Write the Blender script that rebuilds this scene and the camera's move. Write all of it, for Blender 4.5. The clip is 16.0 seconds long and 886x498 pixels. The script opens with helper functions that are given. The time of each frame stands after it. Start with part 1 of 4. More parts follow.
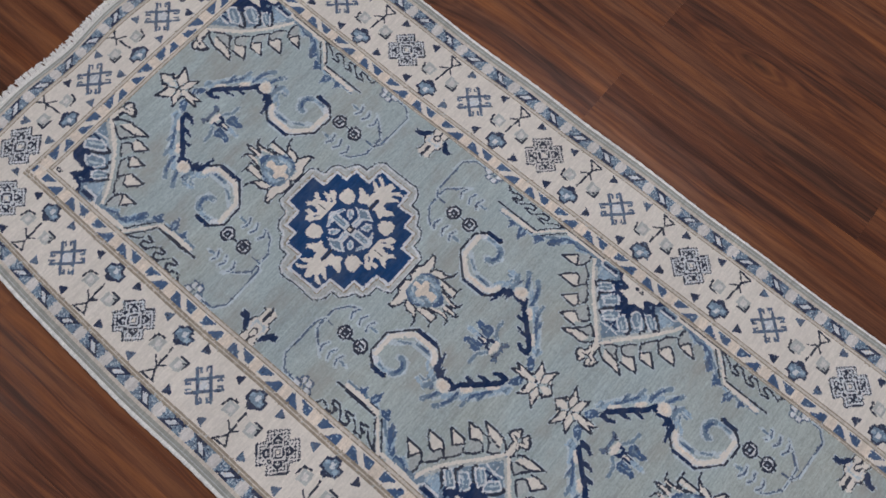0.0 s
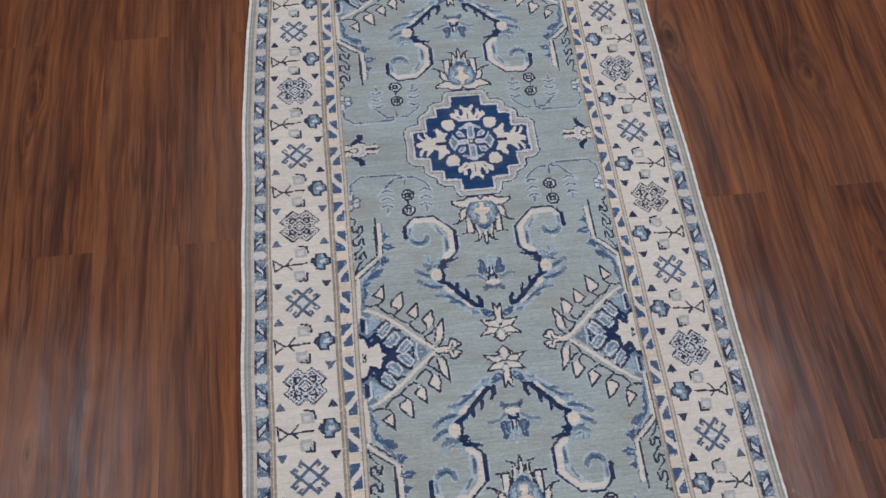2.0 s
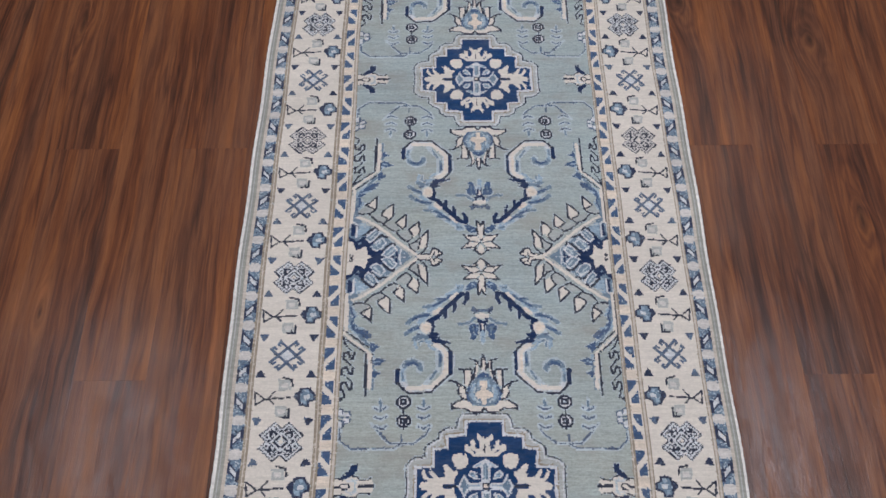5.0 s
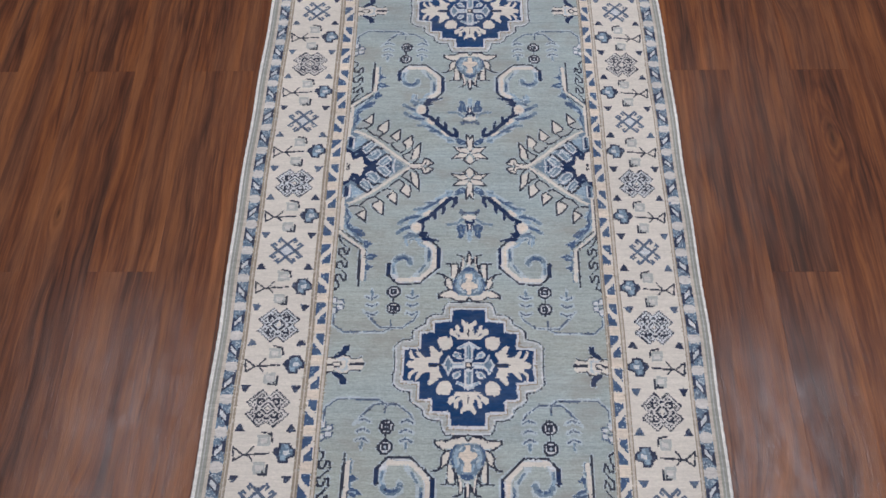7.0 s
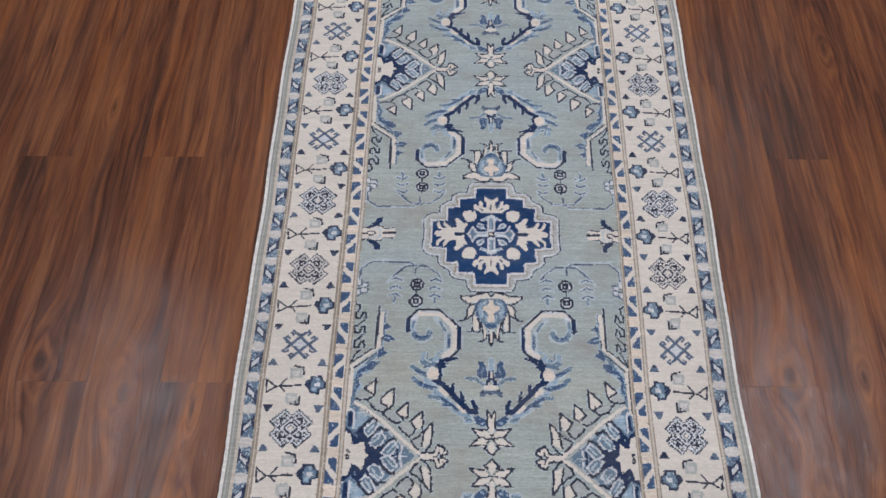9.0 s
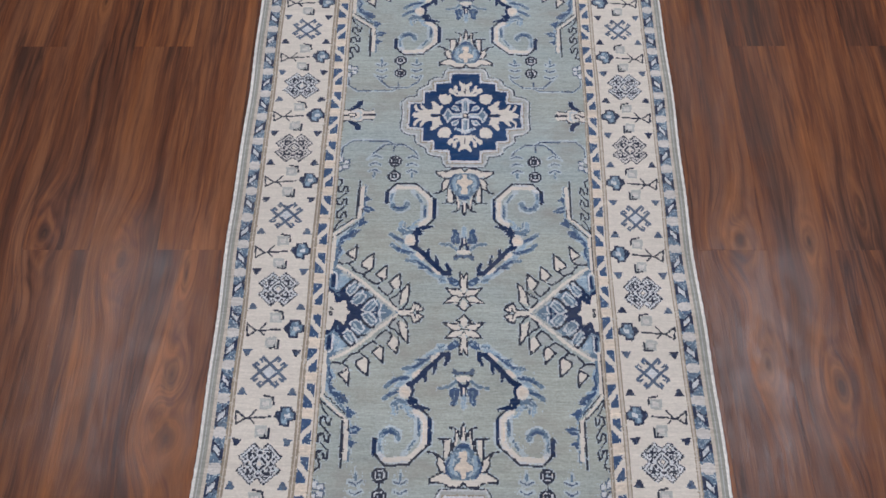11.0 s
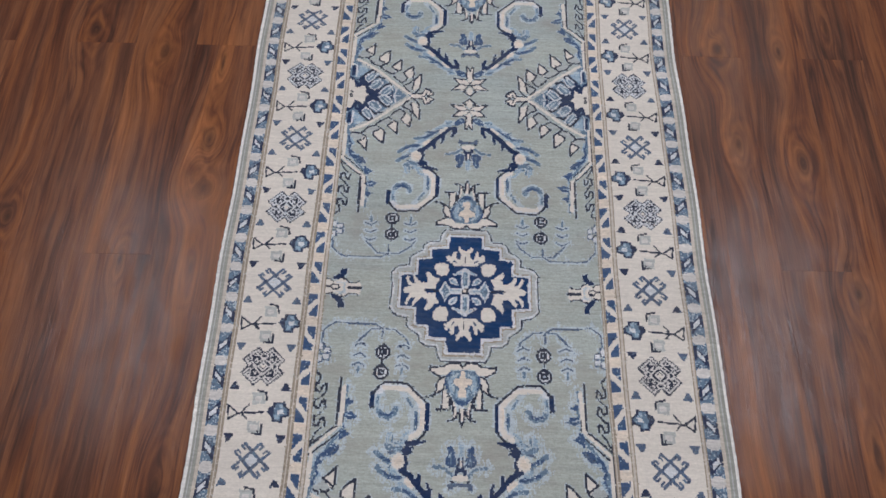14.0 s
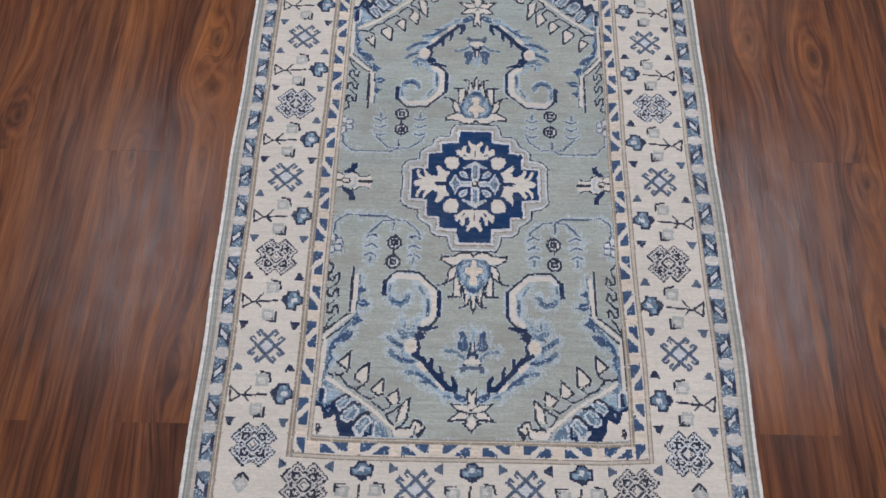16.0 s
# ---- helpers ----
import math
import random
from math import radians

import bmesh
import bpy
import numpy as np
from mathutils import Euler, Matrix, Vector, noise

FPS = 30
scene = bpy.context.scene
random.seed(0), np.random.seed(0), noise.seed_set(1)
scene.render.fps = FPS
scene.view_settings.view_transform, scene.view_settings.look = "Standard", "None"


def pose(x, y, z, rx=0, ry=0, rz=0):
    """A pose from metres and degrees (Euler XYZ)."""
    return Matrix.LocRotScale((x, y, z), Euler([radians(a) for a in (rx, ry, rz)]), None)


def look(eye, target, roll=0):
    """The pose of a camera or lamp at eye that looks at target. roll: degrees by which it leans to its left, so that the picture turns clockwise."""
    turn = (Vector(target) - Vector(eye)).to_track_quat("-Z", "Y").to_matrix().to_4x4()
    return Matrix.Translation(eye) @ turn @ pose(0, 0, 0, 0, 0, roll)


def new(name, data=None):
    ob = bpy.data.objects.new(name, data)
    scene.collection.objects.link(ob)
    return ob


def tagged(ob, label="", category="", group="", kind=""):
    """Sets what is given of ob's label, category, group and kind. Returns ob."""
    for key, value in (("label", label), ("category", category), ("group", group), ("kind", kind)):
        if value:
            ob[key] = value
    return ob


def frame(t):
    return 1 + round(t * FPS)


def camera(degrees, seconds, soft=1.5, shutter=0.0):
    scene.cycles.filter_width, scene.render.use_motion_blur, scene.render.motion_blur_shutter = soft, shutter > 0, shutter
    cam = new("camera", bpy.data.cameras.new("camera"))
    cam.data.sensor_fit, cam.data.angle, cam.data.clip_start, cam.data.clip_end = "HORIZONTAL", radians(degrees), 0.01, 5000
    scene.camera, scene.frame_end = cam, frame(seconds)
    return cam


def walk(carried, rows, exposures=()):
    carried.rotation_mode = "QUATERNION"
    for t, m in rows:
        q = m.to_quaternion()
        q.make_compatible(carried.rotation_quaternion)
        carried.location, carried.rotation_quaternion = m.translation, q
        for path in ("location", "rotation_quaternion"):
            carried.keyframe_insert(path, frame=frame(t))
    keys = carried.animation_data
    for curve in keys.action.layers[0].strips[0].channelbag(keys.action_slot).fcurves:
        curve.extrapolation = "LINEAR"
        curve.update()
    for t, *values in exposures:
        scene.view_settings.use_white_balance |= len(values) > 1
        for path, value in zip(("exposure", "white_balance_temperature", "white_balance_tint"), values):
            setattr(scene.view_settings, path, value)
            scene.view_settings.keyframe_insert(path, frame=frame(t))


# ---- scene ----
cam = camera(51.2, 16.0, soft=1.55, shutter=0.1)
PATH = [
    (0, (-0.348, 0.417, 1.36), (0.24, 0.78, -0.517), 8.9),
    (0.5, (-0.27, 0.28, 1.341), (0.183, 0.837, -0.526), 6.3),
    (1, (-0.163, 0.03, 1.376), (0.059, 0.817, -0.45), 1.5),
    (1.5, (-0.183, -0.08, 1.394), (-0.036, 0.782, -0.405), 2.7),
    (2, (-0.201, -0.16, 1.413), (-0.041, 0.778, -0.346), 3.7),
    (2.5, (-0.133, -0.249, 1.415), (-0.04, 0.744, -0.318), 4.0),
    (3, (-0.096, -0.3, 1.413), (-0.048, 0.713, -0.311), 1.8),
    (3.5, (-0.076, -0.347, 1.406), (-0.06, 0.69, -0.304), 1.6),
    (4, (-0.064, -0.382, 1.405), (-0.07, 0.643, -0.312), 1.2),
    (4.2, (-0.071, -0.388, 1.408), (-0.071, 0.634, -0.311), 1.2),
    (6.3, (-0.058, -0.551, 1.402), (-0.066, 0.46, -0.323), -0.9),
    (6.5, (-0.031, -0.601, 1.389), (-0.061, 0.454, -0.31), -1.6),
    (7, (-0.016, -0.632, 1.394), (-0.049, 0.418, -0.308), -1.1),
    (7.5, (-0.029, -0.708, 1.387), (-0.071, 0.374, -0.295), -0.1),
    (8, (-0.021, -0.761, 1.388), (-0.088, 0.32, -0.293), -1.5),
    (8.5, (-0.039, -0.841, 1.385), (-0.094, 0.243, -0.295), -1.9),
    (9, (-0.054, -0.931, 1.385), (-0.09, 0.162, -0.29), -0.8),
    (9.2, (-0.048, -0.962, 1.385), (-0.091, 0.132, -0.288), -1.3),
    (11.3, (-0.005, -1.156, 1.417), (-0.025, -0.168, -0.330), -0.5),
    (11.5, (0.009, -1.208, 1.412), (-0.026, -0.201, -0.321), -1.0),
    (12, (0.010, -1.307, 1.404), (-0.029, -0.262, -0.301), -1.2),
    (12.5, (-0.006, -1.399, 1.375), (-0.049, -0.302, -0.297), -1.8),
    (13, (-0.035, -1.475, 1.366), (-0.053, -0.398, -0.32), -1.4),
    (13.5, (-0.035, -1.531, 1.364), (-0.046, -0.482, -0.339), -0.6),
    (14, (-0.024, -1.571, 1.36), (-0.043, -0.536, -0.352), 1.0),
    (14.5, (-0.021, -1.605, 1.356), (-0.049, -0.598, -0.372), 0.8),
    (15, (-0.028, -1.631, 1.346), (-0.058, -0.642, -0.391), 0.6),
    (15.5, (-0.027, -1.647, 1.333), (-0.057, -0.679, -0.417), 0.5),
    (16, (-0.032, -1.657, 1.324), (-0.056, -0.72, -0.443), 0.2),
]
LIGHTNESS = [(0.0, -0.37), (1.0, -0.32), (2.0, -0.24), (4.0, -0.13), (6.5, -0.10), (9.0, -0.06), (11.5, -0.11), (14.0, -0.11), (16.0, -0.09)]
walk(cam, [(t, look(eye, target, roll)) for t, eye, target, roll in PATH], LIGHTNESS)

# ---- world and light ----
world = bpy.data.worlds.new("world")
scene.world = world
world.use_nodes = True
world.node_tree.nodes["Background"].inputs[0].default_value = (0.75, 0.85, 1.0, 1)
world.node_tree.nodes["Background"].inputs[1].default_value = 0.1
CEILING = 4.2


def area_lamp(name, x, y, z, wide, long, watts, colour):
    data = bpy.data.lights.new(name, "AREA")
    data.shape, data.size, data.size_y, data.energy, data.color = "RECTANGLE", wide, long, watts, colour
    ob = new(name, data)
    ob.matrix_world = pose(x, y, z)
    return ob


# first three placed from their floor reflections; last three added as fill light
PANELS = [(-2.1, 1.3, 52), (1.95, 1.2, 73), (-1.1, 3.5, 8), (1.95, 3.6, 13), (-2.1, -2.5, 50), (1.95, -2.5, 42)]
for px, py, watts in PANELS:
    area_lamp("panel_lamp", px, py, CEILING - 0.05, 0.7, 1.8, watts, (0.915, 0.975, 1.15))


# ---- materials ----
class Nodes:
    """A short way to write node trees."""

    def __init__(self, name):
        self.mat = bpy.data.materials.new(name)
        self.mat.use_nodes = True
        self.tree = self.mat.node_tree
        self.bsdf = self.tree.nodes["Principled BSDF"]

    def add(self, kind, inputs=None, operation=""):
        node = self.tree.nodes.new("ShaderNode" + kind)
        if operation:
            node.operation = operation
        for key, value in (inputs or {}).items():
            self.put(node.inputs[key], value)
        return node

    def put(self, socket, value):
        if isinstance(value, bpy.types.NodeSocket):
            self.tree.links.new(value, socket)
        else:
            socket.default_value = value

    def math(self, op, a, b=0.0, c=0.0):
        node = self.add("Math", {0: a, 1: b, 2: c}, operation=op)
        return node.outputs[0]

    def noise(self, vector, scale, detail=3.0, rough=0.55, w=None, distortion=0.0):
        node = self.add("TexNoise", {"Vector": vector, "Scale": scale, "Detail": detail, "Roughness": rough, "Distortion": distortion})
        if w is not None:
            node.noise_dimensions = "4D"
            self.put(node.inputs["W"], w)
        return node.outputs[0]

    def mix(self, factor, a, b, blend="MIX"):
        node = self.add("Mix")
        node.data_type, node.blend_type = "RGBA", blend
        self.put(node.inputs[0], factor)
        self.put(node.inputs[6], a)
        self.put(node.inputs[7], b)
        return node.outputs[2]

    def ramp(self, value, *stops):
        node = self.add("ValToRGB", {0: value})
        ramp = node.color_ramp
        while len(ramp.elements) < len(stops):
            ramp.elements.new(0.5)
        for element, (place, colour) in zip(ramp.elements, stops):
            element.position, element.color = place, (*colour, 1)
        return node.outputs[0]

    def span(self, value, a, b, c, d):
        return self.add("MapRange", {0: value, 1: a, 2: b, 3: c, 4: d}).outputs[0]

    def scaled(self, vector, x, y, z):
        return self.add("Mapping", {"Vector": vector, "Scale": (x, y, z)}).outputs[0]


def srgb(r, g, b):
    return tuple((v / 255 / 12.92) if v < 10.3 else ((v / 255 + 0.055) / 1.055) ** 2.4 for v in (r, g, b))


def wool(name, colour, fade=0.25, second=None, dust=0.12, weave=1.0):
    """Hand-knotted wool pile: knots that differ a little, rows of the weft, soft bands where the dye lots change."""
    n = Nodes(name)
    place = n.add("NewGeometry").outputs["Position"]
    cell = n.add("VectorMath", {0: place, 1: (0.0018, 0.0018, 10.0)}, operation="SNAP").outputs[0]
    knot = n.add("TexWhiteNoise", {"Vector": cell}).outputs[0]
    rows = n.noise(n.scaled(place, 22, 300, 1), 1.0, 2.0)
    bands = n.noise(n.scaled(place, 1.6, 11, 1), 1.0, 3.0)
    patch = n.noise(place, 9.0, 3.0)
    light = n.math("MULTIPLY", n.span(knot, 0, 1, 0.93, 1.07), n.span(rows, 0.25, 0.75, 0.89, 1.11))
    light = n.math("MULTIPLY", light, n.span(n.noise(n.scaled(place, 7, 95, 1), 1.0, 2.0), 0.25, 0.75, 0.90, 1.10))
    light = n.math("MULTIPLY", light, n.span(n.noise(place, 210.0, 2.0), 0.3, 0.7, 0.93, 1.07))
    dash = n.noise(n.scaled(place, 95, 400, 1), 1.0, 2.0, 0.6)
    light = n.math("MULTIPLY", light, n.span(dash, 0.3, 0.7, 0.88, 1.11))
    light = n.math("MULTIPLY", light, n.span(bands, 0.3, 0.7, 0.93, 1.07))
    light = n.math("MULTIPLY", light, n.span(patch, 0.25, 0.75, 0.94, 1.06))
    light = n.math("MULTIPLY_ADD", n.math("SUBTRACT", light, 1.0), weave, 1.0)
    grey = n.add("CombineColor", {0: light, 1: light, 2: light}).outputs[0]
    lot = (*colour, 1)
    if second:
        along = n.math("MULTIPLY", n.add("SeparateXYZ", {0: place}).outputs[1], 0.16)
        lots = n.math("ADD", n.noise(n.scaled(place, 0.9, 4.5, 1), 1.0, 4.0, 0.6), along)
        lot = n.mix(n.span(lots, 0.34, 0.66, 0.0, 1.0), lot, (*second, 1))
    base = n.mix(1.0, lot, grey, "MULTIPLY")
    base = n.mix(n.span(n.noise(n.scaled(place, 7, 12, 1), 1.0, 4.0, 0.65), 0.48, 0.72, 0.0, dust), base, (0.30, 0.275, 0.23, 1))
    worn = tuple(0.55 * c + 0.45 * w for c, w in zip(colour, (0.36, 0.37, 0.34)))
    base = n.mix(n.span(n.noise(n.scaled(place, 30, 90, 1), 1.0, 4.0, 0.7), 0.45, 0.75, 0.0, fade), base, (*worn, 1))
    n.put(n.bsdf.inputs["Base Color"], base)
    n.put(n.bsdf.inputs["Roughness"], 0.95)
    n.put(n.bsdf.inputs["Specular IOR Level"], 0.15)
    n.put(n.bsdf.inputs["Sheen Weight"], 0.12)
    n.put(n.bsdf.inputs["Sheen Roughness"], 0.5)
    pile = n.math("ADD", rows, n.math("MULTIPLY", n.noise(place, 700.0, 2.0), 0.6))
    n.put(n.bsdf.inputs["Normal"], n.add("Bump", {"Strength": 0.35, "Distance": 0.002, "Height": pile}).outputs[0])
    return n.mat


DYES = {
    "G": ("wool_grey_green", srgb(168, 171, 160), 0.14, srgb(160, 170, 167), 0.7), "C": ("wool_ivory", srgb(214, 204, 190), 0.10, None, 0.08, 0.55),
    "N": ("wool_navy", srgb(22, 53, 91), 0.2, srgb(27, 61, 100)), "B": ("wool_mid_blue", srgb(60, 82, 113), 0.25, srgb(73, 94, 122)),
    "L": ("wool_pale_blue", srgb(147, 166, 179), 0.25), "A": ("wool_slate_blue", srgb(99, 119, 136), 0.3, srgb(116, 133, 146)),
    "E": ("wool_pale_grey", srgb(202, 202, 201), 0.15), "F": ("wool_warm_grey", srgb(202, 195, 187), 0.1),
    "K": ("wool_charcoal", srgb(46, 50, 64), 0.2), "O": ("wool_peach", srgb(217, 201, 182), 0.15),
    "T": ("wool_tan", srgb(150, 136, 118), 0.2), "Y": ("wool_sand", srgb(194, 182, 166), 0.2),
    "S": ("wool_sage_edge", srgb(152, 150, 140), 0.2), "W": ("cotton_white", srgb(228, 223, 214), 0.05),
    "V": ("wool_dove", srgb(172, 180, 184), 0.2), "H": ("wool_ash_grey", srgb(174, 174, 167), 0.2),
    "X": ("wool_mist", srgb(178, 187, 189), 0.15), "D": ("wool_steel_blue", srgb(87, 99, 117), 0.35),
    "Z": ("wool_stone_grey", srgb(168, 170, 165), 0.2),
    "M": ("wool_ink_blue", srgb(44, 52, 76), 0.25), "Q": ("wool_midnight", srgb(25, 44, 77), 0.2),
}
CODES = "GCNBLAEFKOTYSWVHXDMZQ"
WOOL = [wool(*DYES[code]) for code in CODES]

# where branches grew: x, y, half width, half length
KNOTS = [(-0.60, -0.315, 0.037, 0.081), (-0.478, -0.53, 0.037, 0.094), (-0.472, -0.635, 0.043, 0.056), (-0.482, -0.345, 0.015, 0.088), (0.490, -0.266, 0.043, 0.075),
         (0.613, -0.54, 0.037, 0.094), (0.500, -0.50, 0.027, 0.062), (0.715, -0.20, 0.018, 0.1), (0.695, 0.49, 0.025, 0.125), (-0.748, -0.262, 0.035, 0.075),
         (0.61, -0.268, 0.018, 0.062), (-0.80, 0.97, 0.02, 0.125), (0.688, 0.925, 0.035, 0.075), (0.435, 1.03, 0.033, 0.075), (-0.746, 0.30, 0.015, 0.062),
         (-0.802, -0.711, 0.03, 0.062), (-0.453, -1.18, 0.027, 0.081), (0.661, -0.811, 0.027, 0.056), (-0.465, -0.80, 0.018, 0.075), (0.634, -1.09, 0.025, 0.15), (-0.588, -0.79, 0.02, 0.062)]


COAT = 0.22


def plank_wood(name, island):
    """Dark acacia-look plank: long streaks that bend round knots, fine pores, satin coat."""
    n = Nodes(name)
    geometry = n.add("NewGeometry")
    place = geometry.outputs["Position"]
    chance = geometry.outputs["Random Per Island"] if island else n.add("ObjectInfo").outputs["Random"]
    axes = n.add("SeparateXYZ", {0: place})
    x, y = axes.outputs[0], axes.outputs[1]
    bend = n.math("MULTIPLY", n.math("SUBTRACT", n.noise(n.scaled(place, 3, 1.2, 1), 1.0, 2.0, 0.5, n.math("MULTIPLY", chance, 31)), 0.5), 0.034)
    loops = n.math("SUBTRACT", n.noise(n.scaled(place, 9, 1.6, 1), 1.0, 1.0, 0.5, n.math("MULTIPLY", chance, 17)), 0.5)
    bend = n.math("MULTIPLY_ADD", loops, 0.022, bend)
    wavy = n.math("SUBTRACT", n.noise(n.scaled(place, 26, 9, 1), 1.0, 2.0, 0.5, n.math("MULTIPLY", chance, 13)), 0.5)
    heart, halo, rings = 0.0, 0.0, 0.0
    for kx, ky, sx, sy in KNOTS:
        dx = n.math("SUBTRACT", x, kx)
        dy = n.math("MULTIPLY", n.math("SUBTRACT", y, ky), sx / sy)
        square = n.math("MULTIPLY_ADD", dx, dx, n.math("MULTIPLY", dy, dy))
        far = n.math("MULTIPLY", square, 1.0 / (sx * sx))
        near = n.math("POWER", 2.718, n.math("MULTIPLY", far, -0.85))
        bend = n.math("MULTIPLY_ADD", near, n.math("SUBTRACT", n.math("SQRT", square), dx), bend)
        heart = n.math("ADD", heart, n.math("POWER", 2.718, n.math("MULTIPLY", far, -11.0)))
        halo = n.math("ADD", halo, near)
        ripple = n.math("SINE", n.math("MULTIPLY_ADD", n.math("SQRT", far), 11.0, n.math("MULTIPLY", wavy, 26.0)))
        rings = n.math("MULTIPLY_ADD", near, ripple, rings)
    bend = n.math("MULTIPLY_ADD", wavy, 0.011, bend)
    across = n.math("ADD", x, bend)
    flow = n.add("CombineXYZ", {0: across, 1: n.math("MULTIPLY", y, 0.05), 2: 0.0}).outputs[0]
    w = n.math("MULTIPLY", chance, 57.0)
    broad = n.noise(flow, 26.0, 2.0, 0.5, n.math("MULTIPLY", chance, 0.2))
    streak = n.noise(flow, 95.0, 3.0, 0.55, w)
    fine = n.noise(n.add("CombineXYZ", {0: across, 1: n.math("MULTIPLY", y, 0.02), 2: 0.0}).outputs[0], 420.0, 3.0, 0.65, w)
    pores = n.noise(n.scaled(place, 900, 30, 1), 1.0, 2.0, 0.6)
    warm = n.noise(flow, 31.0, 2.0, 0.5, n.math("ADD", w, 9.0))
    tone = n.math("ADD", n.math("MULTIPLY", n.math("SUBTRACT", broad, 0.5), 0.68), n.math("MULTIPLY", n.math("SUBTRACT", streak, 0.5), 0.52))
    tone = n.math("ADD", tone, n.math("MULTIPLY", n.math("SUBTRACT", fine, 0.5), 0.32))
    tone = n.math("ADD", n.math("ADD", tone, 0.5), n.math("MULTIPLY", n.math("SUBTRACT", chance, 0.5), 0.05))
    vein = n.noise(flow, 62.0, 2.0, 0.5, n.math("ADD", w, 4.0))
    vein = n.math("MAXIMUM", n.math("MULTIPLY_ADD", n.math("ABSOLUTE", n.math("SUBTRACT", vein, 0.5)), -16.0, 1.0), 0.0)
    vein = n.math("MULTIPLY", vein, n.span(n.noise(n.scaled(place, 9, 2.2, 1), 1.0, 2.0), 0.42, 0.62, 0.0, 1.0))
    tone = n.math("MULTIPLY_ADD", vein, -0.15, tone)
    tone = n.math("MULTIPLY_ADD", halo, 0.06, tone)
    tone = n.math("MULTIPLY_ADD", rings, 0.065, tone)
    red = n.ramp(tone, (0.28, (0.0449, 0.0140, 0.0064)), (0.42, (0.0968, 0.0301, 0.0122)), (0.50, (0.1466, 0.0467, 0.0165)), (0.60, (0.2050, 0.0685, 0.0212)), (0.76, (0.3232, 0.1121, 0.0330)))
    dun = n.ramp(tone, (0.28, (0.0495, 0.0193, 0.0102)), (0.42, (0.0995, 0.0363, 0.0172)), (0.50, (0.1466, 0.0529, 0.0228)), (0.60, (0.1967, 0.0727, 0.0278)), (0.76, (0.2860, 0.1088, 0.0390)))
    colour = n.mix(n.span(warm, 0.41, 0.59, 0.0, 1.0), red, dun)
    colour = n.mix(n.span(pores, 0.5, 0.75, 0.0, 0.28), colour, (0.014, 0.006, 0.004, 1))
    colour = n.mix(n.math("MINIMUM", n.math("MULTIPLY", heart, 0.7), 0.7), colour, (0.020, 0.009, 0.006, 1))
    n.put(n.bsdf.inputs["Base Color"], colour)
    n.put(n.bsdf.inputs["Roughness"], 0.52)
    n.put(n.bsdf.inputs["Specular IOR Level"], 0.12)
    relief = n.math("ADD", n.math("MULTIPLY", pores, 0.7), fine)
    n.put(n.bsdf.inputs["Normal"], n.add("Bump", {"Strength": 0.22, "Distance": 0.0012, "Height": relief}).outputs[0])
    # satin coat
    coat = n.add("BsdfAnisotropic", {"Color": (1, 1, 1, 1), "Roughness": n.span(streak, 0.3, 0.7, 0.17, 0.26)})
    coat.distribution = "BECKMANN"
    n.put(coat.inputs["Normal"], n.add("Bump", {"Strength": 0.08, "Distance": 0.0012, "Height": relief}).outputs[0])
    grain = n.noise(n.scaled(place, 700, 45, 1), 1.0, 2.0, 0.6)
    share = n.math("MULTIPLY", n.add("Fresnel", {"IOR": 1.4}).outputs[0], n.math("MULTIPLY", n.span(grain, 0.35, 0.65, 0.5 * COAT, 1.6 * COAT), n.span(n.noise(n.scaled(place, 38, 14, 1), 1.0, 4.0, 0.65), 0.3, 0.7, 0.45, 1.55)))
    both = n.add("MixShader", {0: share, 1: n.bsdf.outputs[0], 2: coat.outputs[0]})
    n.tree.links.new(both.outputs[0], n.tree.nodes["Material Output"].inputs["Surface"])
    return n.mat


def plaster(name, colour):
    n = Nodes(name)
    place = n.add("NewGeometry").outputs["Position"]
    n.put(n.bsdf.inputs["Base Color"], n.mix(n.noise(place, 3.0, 4.0), (*[c * 0.94 for c in colour], 1), (*colour, 1)))
    n.put(n.bsdf.inputs["Roughness"], 0.9)
    n.put(n.bsdf.inputs["Normal"], n.add("Bump", {"Strength": 0.15, "Distance": 0.002, "Height": n.noise(place, 180.0, 3.0)}).outputs[0])
    return n.mat


def plain(name, colour, rough, glow=0.0):
    n = Nodes(name)
    place = n.add("NewGeometry").outputs["Position"]
    n.put(n.bsdf.inputs["Base Color"], n.mix(n.noise(place, 40.0), (*[c * 0.92 for c in colour], 1), (*colour, 1)))
    n.put(n.bsdf.inputs["Roughness"], rough)
    if glow:
        n.put(n.bsdf.inputs["Emission Color"], (1.0, 0.97, 0.93, 1))
        n.put(n.bsdf.inputs["Emission Strength"], glow)
    return n.mat


PLANK, PLANK_FAR = plank_wood("plank_wood", False), plank_wood("plank_wood_far", True)
SUBFLOOR = plaster("screed_grey", (0.06, 0.045, 0.04))
WALL, CEIL = plaster("wall_paint", (0.42, 0.40, 0.38)), plaster("ceiling_paint", (0.45, 0.44, 0.43))
LAMP_FRAME, LAMP_PANE = plain("white_enamel", (0.75, 0.75, 0.74), 0.4), plain("lamp_diffuser", (0.8, 0.8, 0.78), 0.5, 2.0)


# ---- building helpers ----
def part(name, bm, material, parent, label=""):
    data = bpy.data.meshes.new(name)
    bm.to_mesh(data)
    bm.free()
    data.materials.append(material)
    ob = new(name, data)
    ob.parent = parent
    return tagged(ob, label)


